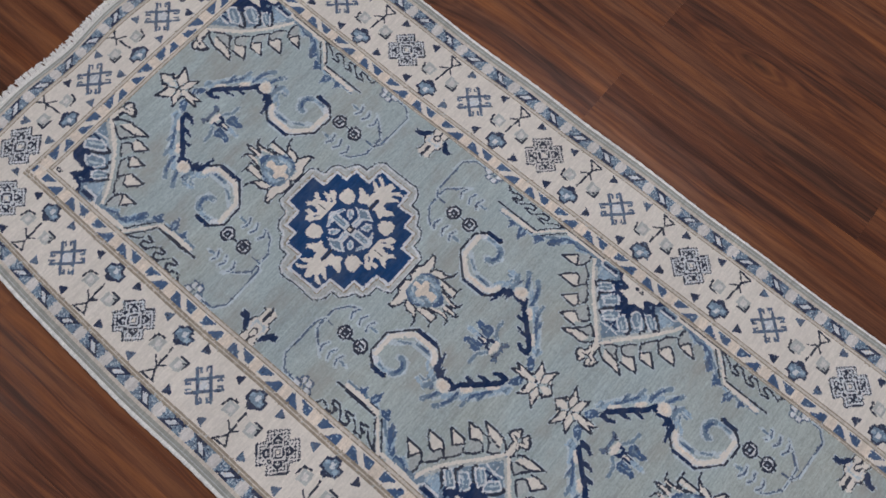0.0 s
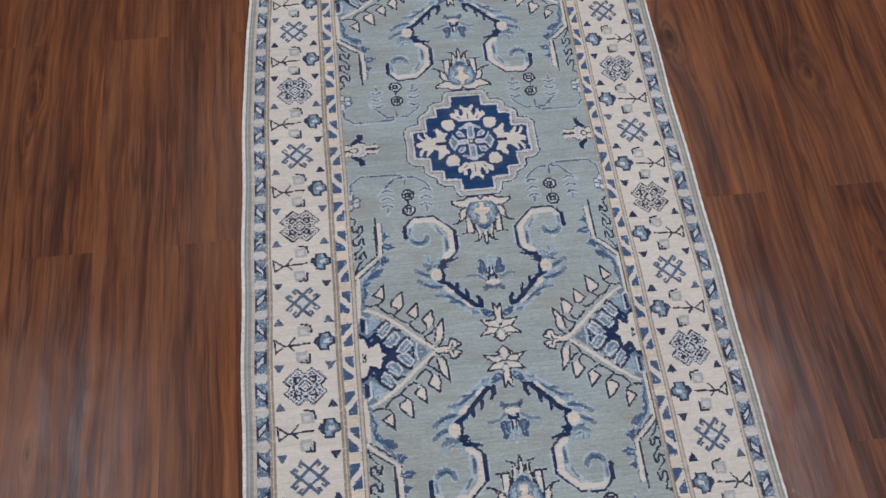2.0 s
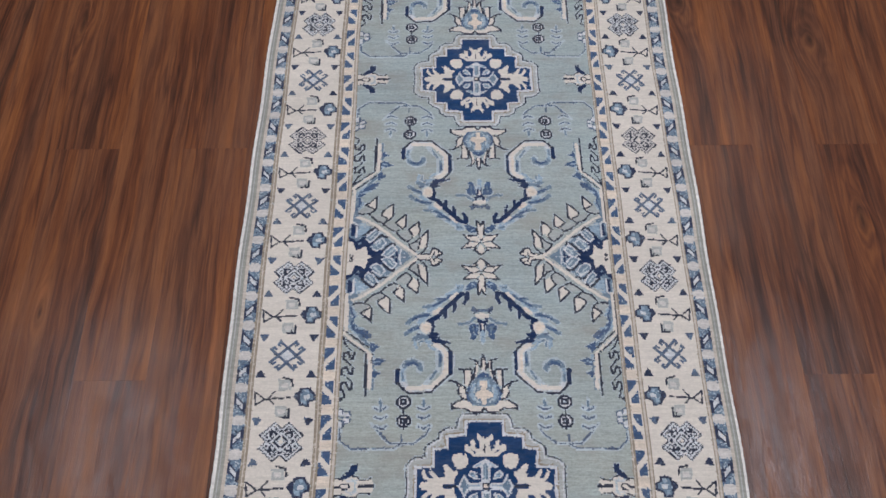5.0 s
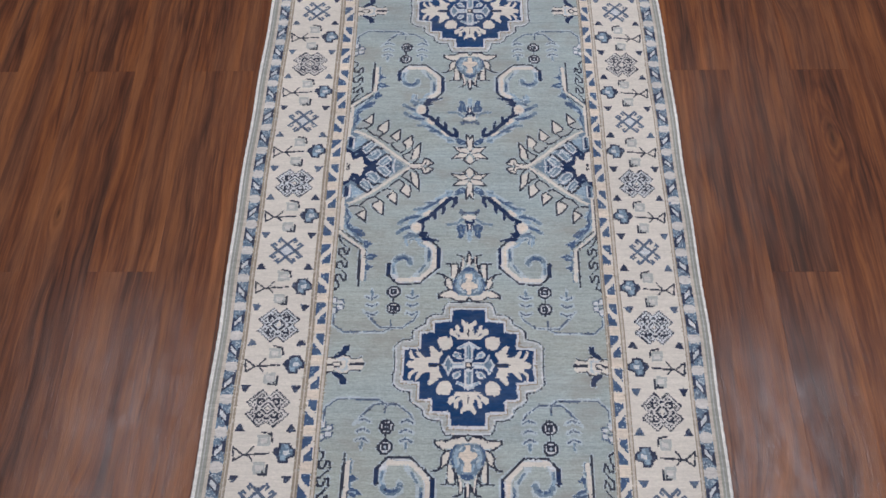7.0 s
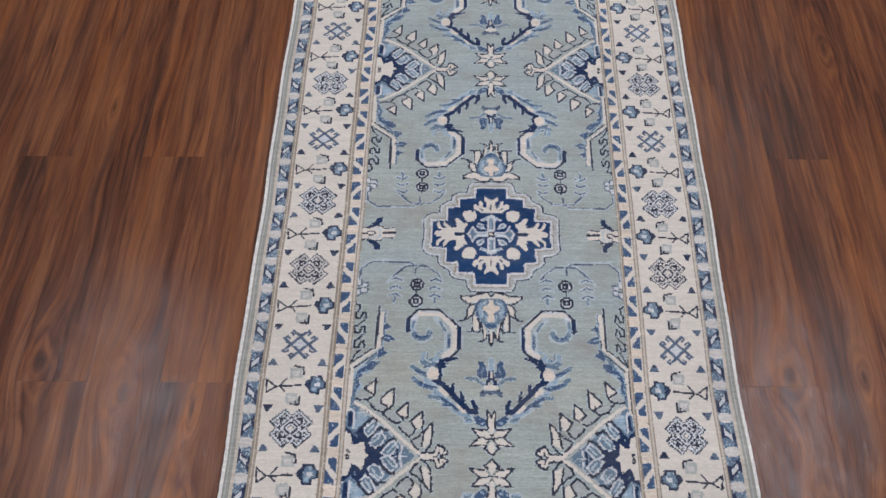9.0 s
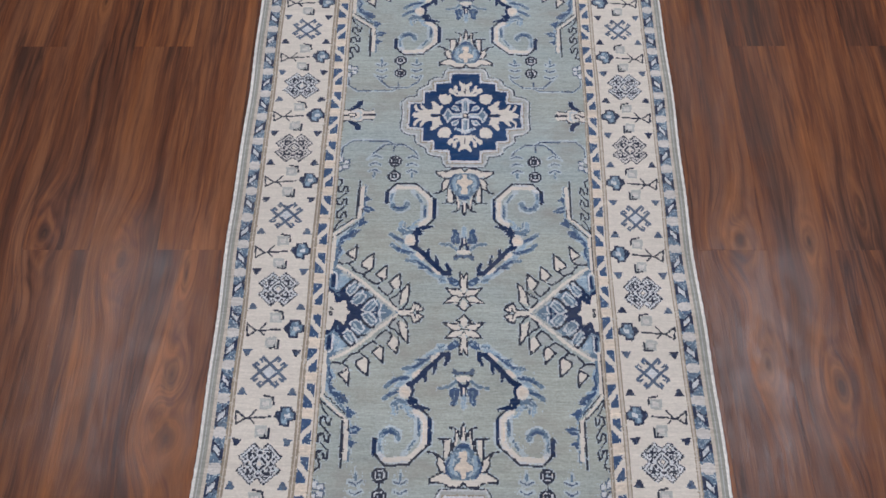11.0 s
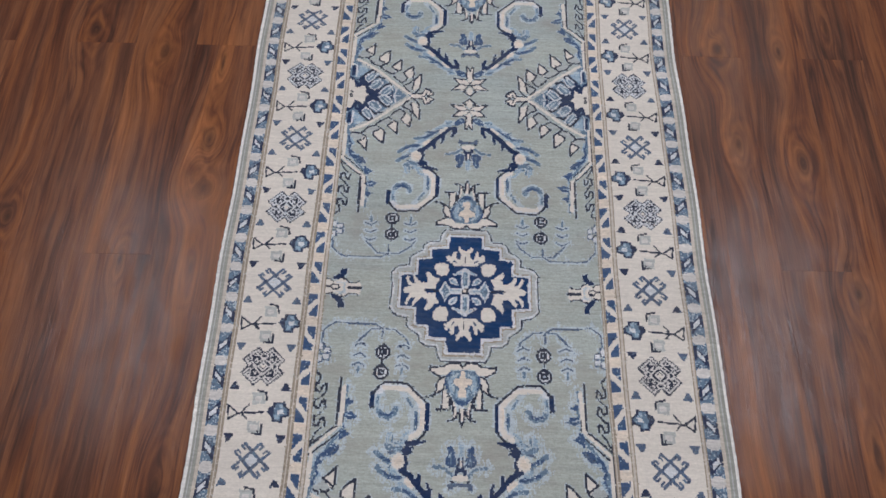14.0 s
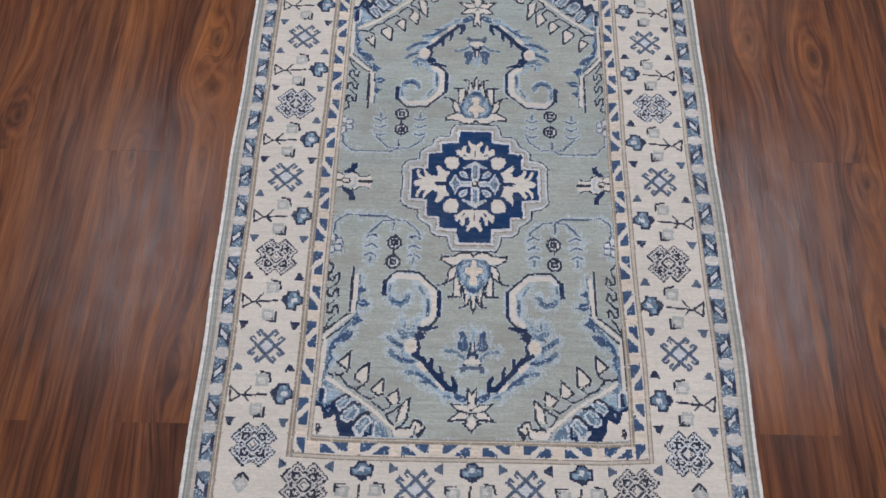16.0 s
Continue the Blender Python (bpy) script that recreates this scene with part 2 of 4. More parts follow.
def box(x0, y0, z0, x1, y1, z1, bevel=0.0):
    bm = bmesh.new()
    bmesh.ops.create_cube(bm, size=1, matrix=Matrix.LocRotScale(((x0 + x1) / 2, (y0 + y1) / 2, (z0 + z1) / 2), None, (x1 - x0, y1 - y0, z1 - z0)))
    if bevel:
        bmesh.ops.bevel(bm, geom=list(bm.edges), offset=bevel, segments=2, affect="EDGES")
    return bm


# ---- the room ----
ROOM = (-3.4, -4.2, 3.4, 4.6)
X0, Y0, X1, Y1 = ROOM
floor = tagged(part("floor", box(X0, Y0, -0.12, X1, Y1, -0.012), SUBFLOOR, None), "dark brown wood plank floor with a satin sheen", "floor", kind="structure")
tagged(part("ceiling", box(X0, Y0, CEILING, X1, Y1, CEILING + 0.1), CEIL, None), "plain off-white ceiling", "ceiling", kind="structure")
for name, sides in (("wall_west", (X0 - 0.12, Y0 - 0.12, X0, Y1 + 0.12)), ("wall_east", (X1, Y0 - 0.12, X1 + 0.12, Y1 + 0.12)),
                    ("wall_south", (X0, Y0 - 0.12, X1, Y0)), ("wall_north", (X0, Y1, X1, Y1 + 0.12))):
    tagged(part(name, box(sides[0], sides[1], -0.12, sides[2], sides[3], CEILING + 0.1), WALL, None), "plain painted room wall", "wall", kind="structure")

# fixtures are unseen; the last three only dress the added fill lamps
for px, py, watts in PANELS:
    lamp = tagged(new("unseen_ceiling_light"), "unseen flat white rectangular ceiling light panel", "ceiling light", "ceiling lights")
    lamp.location = (px, py, CEILING)
    rim = bmesh.new()
    for bx in ((-0.38, -0.93, -0.35, 0.93), (0.35, -0.93, 0.38, 0.93), (-0.35, -0.93, 0.35, -0.9), (-0.35, 0.9, 0.35, 0.93)):
        bmesh.ops.create_cube(rim, size=1, matrix=Matrix.LocRotScale(((bx[0] + bx[2]) / 2, (bx[1] + bx[3]) / 2, -0.02), None, (bx[2] - bx[0], bx[3] - bx[1], 0.04)))
    part("frame", rim, LAMP_FRAME, lamp)
    part("diffuser", box(-0.349, -0.899, -0.03, 0.349, 0.899, -0.02), LAMP_PANE, lamp, "glowing white diffuser")

# ---- the rug: a knotted runner, drawn knot by knot on its loom grid ----
KNOT = 0.0018           # one knot
UNIT = 0.0025           # the unit in which the ornaments below are written
PITCH = 0.808           # from medallion to medallion
STEP = PITCH / 5.5      # from rosette to rosette along the border
SIDES = (0.230, 0.2375, 0.256, 0.2635, 0.362, 0.370, 0.391, 0.396, 0.407)
ENDS = (1.231, 1.238, 1.256, 1.264, 1.338, 1.346, 1.364, 1.367, 1.374)
HALF_W, HALF_L, PILE = 0.410, 1.381, 0.009

NX, NY = round(2 * HALF_W / KNOT), round(2 * HALF_L / KNOT)
xs = (np.arange(NX) + 0.5) * KNOT - HALF_W
ys = (np.arange(NY) + 0.5) * KNOT - HALF_L
GX, GY = np.meshgrid(xs, ys)
dye = np.zeros((NY, NX), dtype=np.int32)      # which wool each knot is tied in
owner = np.zeros((NY, NX), dtype=np.int32)    # which ornament each knot belongs to
ornaments = [("field", "", -1)]               # name, label, index of the part that it lies in


def ornament(name, label, within):
    ornaments.append((name, label, within))
    return len(ornaments) - 1


MOTIFS = {}


def motif(name):
    MOTIFS[name] = []
    return MOTIFS[name]


def fill(code, *corners):
    drawing.append((CODES.index(code), 0.0, corners))


def line(code, width, *corners):
    drawing.append((CODES.index(code), width, corners))


def covered(px, py, width, corners):
    """Which of the knots at px, py a drawn line or filled outline covers."""
    inside = np.zeros(px.shape, dtype=bool)
    if width:
        for (ax, ay), (bx, by) in zip(corners, corners[1:]):
            ex, ey = bx - ax, by - ay
            s = np.clip(((px - ax) * ex + (py - ay) * ey) / max(ex * ex + ey * ey, 1e-9), 0, 1)
            inside |= (px - ax - s * ex) ** 2 + (py - ay - s * ey) ** 2 <= (width / 2) ** 2
    else:
        for (ax, ay), (bx, by) in zip(corners, corners[1:] + corners[:1]):
            if ay != by:
                inside ^= ((ay > py) != (by > py)) & (px < (bx - ax) * (py - ay) / (by - ay) + ax)
    return inside


def tie(strokes, cx, cy, along_x, along_y, reach_x, reach_y, mark, quarter=False, last=None):
    """Ties an ornament at cx, cy. along_x, along_y: the ornament's two axes on the rug."""
    i0, i1 = np.searchsorted(xs, (cx - reach_x, cx + reach_x))
    j0, j1 = np.searchsorted(ys, (cy - reach_y, cy + reach_y))
    gx, gy = (GX[j0:j1, i0:i1] - cx) / UNIT, (GY[j0:j1, i0:i1] - cy) / UNIT
    px, py = gx * along_x[0] + gy * along_x[1], gx * along_y[0] + gy * along_y[1]
    if last:
        py = np.interp(py, *last)
    for code, width, corners in strokes:
        hit = covered(px, py, width, corners)
        if quarter:
            hit &= (px >= 0) & (py >= 0) & (py <= PITCH / 2 / UNIT)
        dye[j0:j1, i0:i1][hit] = code
        owner[j0:j1, i0:i1][hit] = mark


# bands of the rug
lx, ly = np.searchsorted(SIDES, np.abs(GX)), np.searchsorted(ENDS, np.abs(GY))
level = np.maximum(lx, ly)
on_side = lx >= ly
s_along = np.where(on_side, GY, GX)
edges_x, edges_y = np.array((0,) + SIDES + (HALF_W,)), np.array((0,) + ENDS + (HALF_L,))
depth = np.where(on_side, (np.abs(GX) - edges_x[level]) / (edges_x[level + 1] - edges_x[level]), (np.abs(GY) - edges_y[level]) / (edges_y[level + 1] - edges_y[level]))
for band, code in ((1, "T"), (3, "T"), (4, "C"), (5, "T"), (7, "Y"), (8, "S"), (9, "W")):
    dye[level == band] = CODES.index(code)
dye[(level == 8) & (depth > 0.40) & (depth < 0.58)] = CODES.index("H")
for band in (1, 3, 5):
    dye[(level == band) & (np.abs(depth - 0.5) < 0.17)] = CODES.index("Y")
main_border = ornament("main_border", "ivory main border with blue rosettes", -1)
inner_guard = ornament("inner_guard_border", "narrow guard border of blue triangles between tan lines", -1)
outer_guard = ornament("outer_guard_border", "narrow slate-blue guard border with ivory blocks", -1)
edging = ornament("edging", "pale sage flat-woven edge band", -1)
for band, mark in ((1, inner_guard), (2, inner_guard), (3, inner_guard), (4, main_border), (5, outer_guard), (6, outer_guard), (7, outer_guard), (8, edging), (9, edging)):
    owner[level == band] = mark

# inner guard: ivory blocks, then two blue triangles parted by an ivory slant
here = level == 2
turn = s_along / (STEP * 0.4)
f, lean = turn - np.floor(turn), np.where(np.floor(turn) % 2 == 0, 1.0, -1.0)
g = (f - 0.26) / 0.74
dye[here] = CODES.index("O")
slant = (g - 0.5) - 0.5 * lean * (depth - 0.5)
flat_side = np.where(lean * slant < 0, (depth > 0.22) & (depth < 0.95), (depth > 0.05) & (depth < 0.78))
dye[here & (f > 0.26)] = CODES.index("C")
dye[here & (f > 0.26) & (np.abs(slant) > 0.15) & (g > 0.04) & (g < 0.96) & flat_side] = CODES.index("B")
# outer guard: slate blocks with a pale slanting dash, parted by ivory rounds
here = level == 6
turn = s_along / 0.0556 + 0.2
f, lean = turn - np.floor(turn), np.where(np.floor(turn) % 2 == 0, 1.0, -1.0)
g = (f - 0.3) / 0.7
dye[here] = CODES.index("A")
mottle = np.random.rand(NY, NX)
dye[here & (mottle > 0.85)] = CODES.index("V")
dye[here & (mottle < 0.25)] = CODES.index("D")
dash = (g - 0.5) - 0.55 * lean * (depth - 0.5)
mid = np.abs(depth - 0.5)
dye[here & (f > 0.3) & (np.abs(dash) < 0.20) & (mid < 0.36)] = CODES.index("M")
dye[here & (f > 0.3) & (np.abs(dash) < 0.11) & (mid < 0.26)] = CODES.index("E")
dye[here & (f > 0.3) & (((depth < 0.2) & (lean * (g - 0.5) < 0.12)) | ((depth > 0.8) & (lean * (g - 0.5) > -0.12))) & (g > 0.06) & (g < 0.94)] = CODES.index("M")
block = np.maximum(np.abs((f - 0.15) / 0.15), np.abs((depth - 0.5) / 0.5))
dye[here & (block < 1.0) & (np.abs((f - 0.15) / 0.15) + np.abs((depth - 0.5) / 0.5) < 1.55)] = CODES.index("F")

# ornaments of the field, a quarter of one repeat each: out from the centre line, on from the medallion
drawing = motif("medallion")
line("K", 0.75, (48.4, -1.9), (49.2, 12.8), (46.4, 16.4), (43.2, 18), (37.6, 18.8), (37.6, 24), (35.2, 26.8), (31.6, 28.8), (29.2, 30.4), (28.8, 34), (24.8, 36.8), (18, 37.2), (16.8, 42.8), (14.4, 46.4), (-1.2, 46.8))
fill("H", (47.6, -1.9), (48, 12.4), (45.6, 15.6), (42.8, 17.2), (36.8, 17.6), (36.8, 23.2), (34.4, 26), (30.8, 28), (28.4, 30), (28, 33.2), (24.4, 35.6), (16.8, 36.4), (15.6, 42), (13.6, 45.6), (-1.2, 45.6), (-1.2, -1.5))
line("E", 1.0, (47.2, -1.9), (48, 12.4), (45.6, 15.6), (42.4, 16.8), (36.4, 17.6), (36.4, 23.2), (34.4, 25.6), (30.8, 27.6), (28, 29.6), (27.6, 33.2), (24.4, 35.6), (16.8, 36.4), (15.6, 42), (13.6, 45.6), (-1.2, 45.6))
line("T", 1.0, (44, -1.9), (44.4, 12.4), (33.2, 13.6), (33.2, 24.4), (24.8, 25.2), (25.2, 32.8), (12.8, 34), (12.8, 42.8), (-1.2, 42.8))
fill("E", (43.6, -1.9), (44.4, 12.4), (32.8, 13.2), (33.2, 24), (24.4, 24.8), (24.8, 32.4), (12.8, 33.6), (12.4, 42.4), (-1.2, 42.4), (-1.2, -1.5))
fill("N", (-1.2, -1.5), (42, -1.9), (42.4, 10.8), (31.2, 11.6), (31.6, 22.8), (23.2, 23.6), (23.2, 30.8), (11.2, 31.6), (10.8, 40.8), (-1.2, 40.8))
fill("C", (41.2, -0.3), (39.7, 2.1), (35.8, 2.7), (38.6, 5.7), (39.5, 8.8), (38, 10.8), (37, 7.8), (35.3, 5.1), (32.8, 4.8), (34.8, 8.9), (34.1, 11.1), (31.6, 8.1), (28.5, 5.2), (25.4, 5.5), (24.8, 8.6), (26.4, 12.7), (25, 14.1), (22.2, 12), (19.6, 9.1), (17.4, 9.1), (17.4, 7.3), (19.5, 3.9), (19.1, 1.5), (25.9, 1.4), (26.8, -0.1))
line("K", 0.8, (26.8, 0.1), (17.3, 0.2))
fill("C", (20.1, 19.8), (16.3, 20.6), (11.8, 20.1), (11.1, 18.7), (10.8, 14.2), (12.5, 11.4), (15.9, 10.7), (18.9, 12.3), (20.8, 16.4))
fill("C", (-1.2, 18.2), (7.6, 18.2), (9.2, 20.4), (12.9, 22.4), (13.2, 25.4), (11.2, 26.9), (9.2, 25), (8.8, 29.2), (6.4, 28.8), (6.2, 24.2), (4, 23), (3, 26.8), (5.2, 31), (4.6, 33.4), (1.6, 30.8), (-1.2, 29.4))
line("K", 0.9, (-1.2, 25.5), (0, 25.5), (0, 21))
line("N", 1.0, (6.2, 21), (8, 22.6))
fill("E", (-1.2, 17.6), (0, 17.2), (2.2, 16), (4.4, 14.4), (8.5, 12.2), (7, 11), (4.4, 12), (3.0, 12.2), (2.8, 3.2), (-1.2, 2))
fill("A", (-1.2, 14.6), (1.4, 13), (1.3, 4.4), (-1.2, 4.2))
line("L", 0.9, (0, 13.4), (0, 5))
line("L", 0.9, (3.2, 13.8), (6.4, 12.2))
fill("E", (4.4, 4.2), (5.4, 7.6), (7, 9.2), (9, 9.8), (10.6, 8.6), (10.8, 6.8), (9, 5), (5.8, 4))
fill("A", (5.8, 5.2), (6.9, 7.6), (8.8, 8.6), (9.7, 7.3), (8.2, 5.6))
line("N", 1.1, (3.6, 4.4), (4.4, 8.2), (6, 10), (8.6, 11))
line("N", 1.1, (4.6, 3.2), (9.4, 3.8), (11.6, 6.2), (11.8, 8.6))
line("L", 0.8, (5.6, 5), (8.4, 7))
fill("E", (2, -1.6), (3, 2.2), (10, 2.2), (11.4, 4.2), (13.4, 7.8), (14.6, 4.8), (15.8, 2.4), (18.4, -1.6))
fill("A", (10.6, 1.0), (12.4, 3), (13.5, 5.4), (14.2, 2.6), (16.2, -1.6), (10.6, -1.6))
line("L", 0.8, (4, 0), (9.6, 0))
fill("E", (-1.6, 2.6), (2.4, 2.6), (2.8, -1.6), (-1.6, -1.6))
fill("K", (-1.6, 2), (2, 2), (2, -1.6), (-1.6, -1.6))
fill("O", (-1.6, 1), (1, 1), (1, -1.6), (-1.6, -1.6))
drawing = motif("palmette")
fill("A", (-0.8, 74.7), (3.5, 72.9), (5.5, 70.6), (9.6, 65.1), (11, 60.6), (10.3, 55.9), (7.5, 52.3), (-0.5, 51.5))
fill("B", (-0.8, 75), (3.3, 73.4), (5.2, 70.4), (2.4, 70.9), (-0.7, 71.2))
line("B", 1.5, (9.3, 64.3), (10.8, 60.6), (10.1, 56.2), (8, 53.3))
line("L", 2.2, (6.7, 65.8), (7.9, 59.6), (6.3, 56))
line("X", 1.2, (5.5, 64.4), (6.3, 60.7))
line("X", 1.3, (3.4, 54.2), (5.1, 56))
line("L", 1.4, (-0.7, 69.9), (3.1, 68.4), (3.6, 64.9))
fill("O", (-0.7, 69.4), (2.6, 68.9), (2.4, 65.7), (1.7, 62.9), (5.6, 60.2), (5.6, 57.5), (1.8, 56.5), (1.2, 52.6), (-0.5, 52.4))
line("E", 1, (-0.8, 76), (1.4, 75.2))
fill("C", (-1, 85.9), (0.8, 83.6), (1.1, 76.2), (-0.8, 76))
line("K", 1.2, (-1, 88.3), (0, 86.7), (1.2, 84.4), (1.6, 76.7))
fill("C", (4.9, 82), (3.2, 81.3), (3.5, 75.7), (5.5, 71.1), (6.7, 70.3), (5.7, 75.9))
line("K", 1.2, (8.5, 84), (5.4, 83.5), (3.4, 81.8), (2.8, 78.5))
line("K", 1.2, (5.1, 82.5), (5.4, 77.4), (6.9, 69.6))
fill("C", (11.9, 76.1), (8.6, 76.1), (8.6, 67.6), (10.5, 65), (12.2, 65))
line("K", 1.2, (15.8, 77), (12.2, 76.6), (8.1, 77.1), (7.4, 75.9), (7.9, 69.8), (9.1, 66.6))
line("K", 1.2, (12.6, 76), (12.4, 64.8))
fill("C", (17.7, 67.4), (13.4, 64.8), (11.5, 63.3), (11.3, 56.4), (14.3, 57.6), (15.8, 60.5), (15.5, 65))
line("K", 1.2, (22.2, 68.9), (17.9, 68.2), (13.6, 65), (12, 63.8))
line("K", 1.2, (18.1, 67.7), (16, 64.5), (16.5, 61), (14.6, 57.3), (11.3, 55.9))
line("K", 1.1, (12, 63.8), (11.5, 60.6))
fill("C", (20.2, 52.6), (15.8, 55.1), (10.1, 55.2), (7.3, 51.8), (-0.5, 51.2), (-0.4, 49.8), (2.2, 47.8), (9.2, 48.2), (12.2, 50.3), (20.4, 50.5))
line("K", 1.3, (20.9, 49.5), (20.9, 52.1), (16.9, 54.9), (14.3, 55.9))
line("K", 1.2, (20.7, 50.2), (12.2, 49.8), (9.2, 47.7), (2.2, 47.3), (1, 49.3), (-0.4, 50.5))
line("K", 1, (-0.5, 51.5), (-0.4, 49.8))
drawing = motif("scroll")
line("X", 1.3, (19.4, 87.2), (19.7, 73.4), (33, 61.8))
line("X", 5, (51.5, 66.5), (53.5, 73.3), (51.3, 80.3), (46.6, 83.2), (41.1, 80.5), (41.6, 76.7))
line("X", 3.4, (29.7, 89.6), (29.6, 76.8), (37.8, 66.7))
line("L", 2.2, (52.1, 67.7), (52.8, 74), (52.2, 77.8))
line("A", 1.4, (52.4, 69.6), (52.8, 73.3))
line("A", 3.6, (51.5, 79.1), (49.9, 81.4), (45.3, 82.2), (42.1, 80), (41.1, 77.4))
line("B", 1.8, (49.9, 80.4), (45.8, 81.7), (43.1, 79.9))
line("A", 2, (28.3, 89.7), (28.4, 79.4))
line("B", 1.3, (27.8, 87.1), (28.2, 81.9))
line("A", 1.6, (31, 75.5), (34.3, 70.2))
line("L", 1.6, (38.4, 98.7), (34.6, 92.2), (31.9, 90.9))
line("A", 1.7, (40.1, 97.3), (33.5, 95.8))
line("L", 1.6, (44.5, 98.3), (44.1, 92))
line("A", 1.2, (42.3, 97.3), (41.9, 93.1))
line("E", 4.2, (29.8, 92.8), (27.3, 91.8), (24.6, 88.2), (24.8, 74.9), (27.1, 71.1), (33.7, 64), (49.3, 63.3), (52.3, 66.5))
line("C", 3, (31.2, 94.3), (26.8, 92), (24.4, 87.9), (24.5, 74.9), (26.9, 71.6), (34.4, 64.5), (48.9, 63.8))
line("O", 1, (25.1, 87.1), (25.5, 75.6))
line("K", 1.5, (27.4, 95.9), (22.9, 91.8), (21.2, 89.2))
line("Q", 2.5, (21.5, 89), (21.4, 73.9))
line("K", 1.4, (21.4, 73.7), (27.1, 68.1), (34.1, 61.5), (34.8, 60.8), (49, 60.4), (51.7, 62.8), (54.7, 66.7))
line("Q", 2.9, (56, 76.2), (55.7, 67.4))
line("K", 1.3, (55.8, 77.2), (54.5, 76.5))
line("K", 1.5, (55.7, 67.7), (52.7, 63.5))
drawing = motif("vine")
line("X", 5.4, (14.5, 137.1), (23.3, 130.7), (33.2, 122.9), (40.5, 111.9))
line("X", 4.6, (40.1, 103.9), (43.9, 98.6))
line("L", 3, (23.3, 131.4), (14.5, 135.7))
line("L", 3.6, (35.7, 120.2), (28.3, 125.8))
line("L", 3, (42.4, 111.2), (36.9, 116.7))
line("A", 2, (16.4, 137.1), (13, 138.3))
line("L", 1.4, (17, 138.8), (12.9, 139.1))
line("A", 2.2, (30.8, 128.2), (24.5, 128.3), (21.3, 131.4))
line("B", 1.5, (29.3, 128.5), (25, 128.3), (22, 130.8))
line("A", 2.4, (39.5, 122.6), (32, 123.5), (27, 127.2))
line("B", 1.6, (33.2, 123.2), (28.3, 126), (24.3, 128.9))
line("A", 3, (50.4, 110.5), (45.5, 114.6), (38.1, 116.7))
line("B", 1.8, (46.7, 113.2), (41.8, 115.7), (35.6, 116.3))
line("A", 3, (51.4, 102.4), (46.5, 105.8), (42.3, 107.9))
line("B", 1.6, (49, 104.9), (42.9, 106.8))
line("A", 3.4, (45.1, 98.6), (40.3, 101.3), (36.6, 100.3))
line("D", 1.4, (43.8, 102.5), (41.5, 101.9))
line("L", 2, (45.3, 97.2), (45, 93.8))
line("L", 2.2, (37.8, 97.4), (34.1, 96.1))
line("X", 1.2, (47.8, 107.8), (44.2, 110.5))
line("X", 1.2, (41.6, 103.9), (37.9, 102))
line("C", 3, (20.8, 128.9), (17, 132.2))
line("C", 3.2, (32.4, 117.8), (29, 120.8))
line("O", 1.4, (31.9, 118.6), (29.2, 120.8))
line("Q", 3.3, (10.7, 132.1), (13.7, 132.4), (18.5, 127.8), (25, 121.1), (30.4, 114.8), (36.1, 111.7))
line("Q", 3.4, (10.2, 133), (10.2, 129.1))
line("Q", 2.4, (10.2, 129.1), (12, 125.5))
line("Q", 2.6, (18.5, 126.7), (18.7, 122.3))
line("Q", 1.5, (18.7, 122.3), (19.7, 119))
line("Q", 2.4, (25, 120.3), (24.9, 114.9))
line("Q", 1.6, (34.3, 113.4), (33.1, 110.4))
line("Q", 2.6, (34.3, 111.5), (33, 107.8), (34.2, 103.2))
line("Q", 1.4, (32.8, 111.4), (36.1, 112))
fill("Q", (36.4, 101.3), (33.5, 104), (28.5, 102), (30.7, 100.4), (28, 99.9), (31.2, 98.8), (30.2, 96.9), (32.9, 97.4), (35.8, 99.8))
line("Q", 2.6, (32.9, 97.4), (26, 96.2))
line("Q", 1.5, (29.7, 98.3), (22.1, 95.7))
fill("C", (42.1, 107.1), (41.2, 109.8), (38.5, 111.4), (35, 110.7), (33.8, 107.5), (34.7, 103.7), (37.6, 102.1), (40.6, 103.7))
line("O", 4.2, (38.2, 107.7), (37.2, 106.4))
drawing = motif("field_flower")
line("X", 2.2, (1.6, 104.5), (0.1, 95.9))
line("L", 1.4, (0.7, 104.5), (0.6, 96.6))
line("A", 2, (16, 109.6), (9.6, 110.3), (5.6, 113.6), (3.1, 115.2))
line("X", 1, (9.6, 108.4), (5.8, 111.1))
fill("B", (9.3, 108.1), (6.8, 110), (2.4, 109.3), (2.4, 105.8), (3.4, 103.9), (4, 100), (6.2, 97.6), (8.4, 98.8), (7.6, 102.8), (9.3, 104.9))
line("A", 0.9, (5.9, 107.4), (5.7, 101.8))
fill("C", (4.8, 116.8), (0.1, 118), (0.1, 113.6), (2.8, 113.6), (4.8, 115.2))
line("K", 1, (5.5, 117.6), (4, 118.5))
fill("Q", (3.6, 114.4), (1.8, 114.4), (1.6, 112.3), (0.1, 112), (0.2, 109.9), (2.9, 107.9), (2.1, 109.8), (3.4, 111.2))
line("Q", 1.3, (1.2, 109.8), (1.2, 104.5))
line("C", 1.2, (0.2, 109.1), (0.2, 106.1))
line("D", 2.2, (-0.2, 119.7), (4, 119.5), (6.2, 121.7))
line("D", 1.4, (7, 120), (5.3, 119))
drawing = motif("star")
fill("B", (11.2, 135.5), (10.2, 138.9), (7.9, 141.2), (5.1, 142.3), (3, 141), (3.6, 137.6), (8.7, 135))
line("L", 1.2, (6.6, 140.3), (5.1, 139.5))
line("X", 1, (11.7, 136.6), (10.7, 139.4))
fill("C", (-0.5, 160.6), (1.6, 158.8), (2.6, 157), (1.9, 153.7), (-0.4, 150.4))
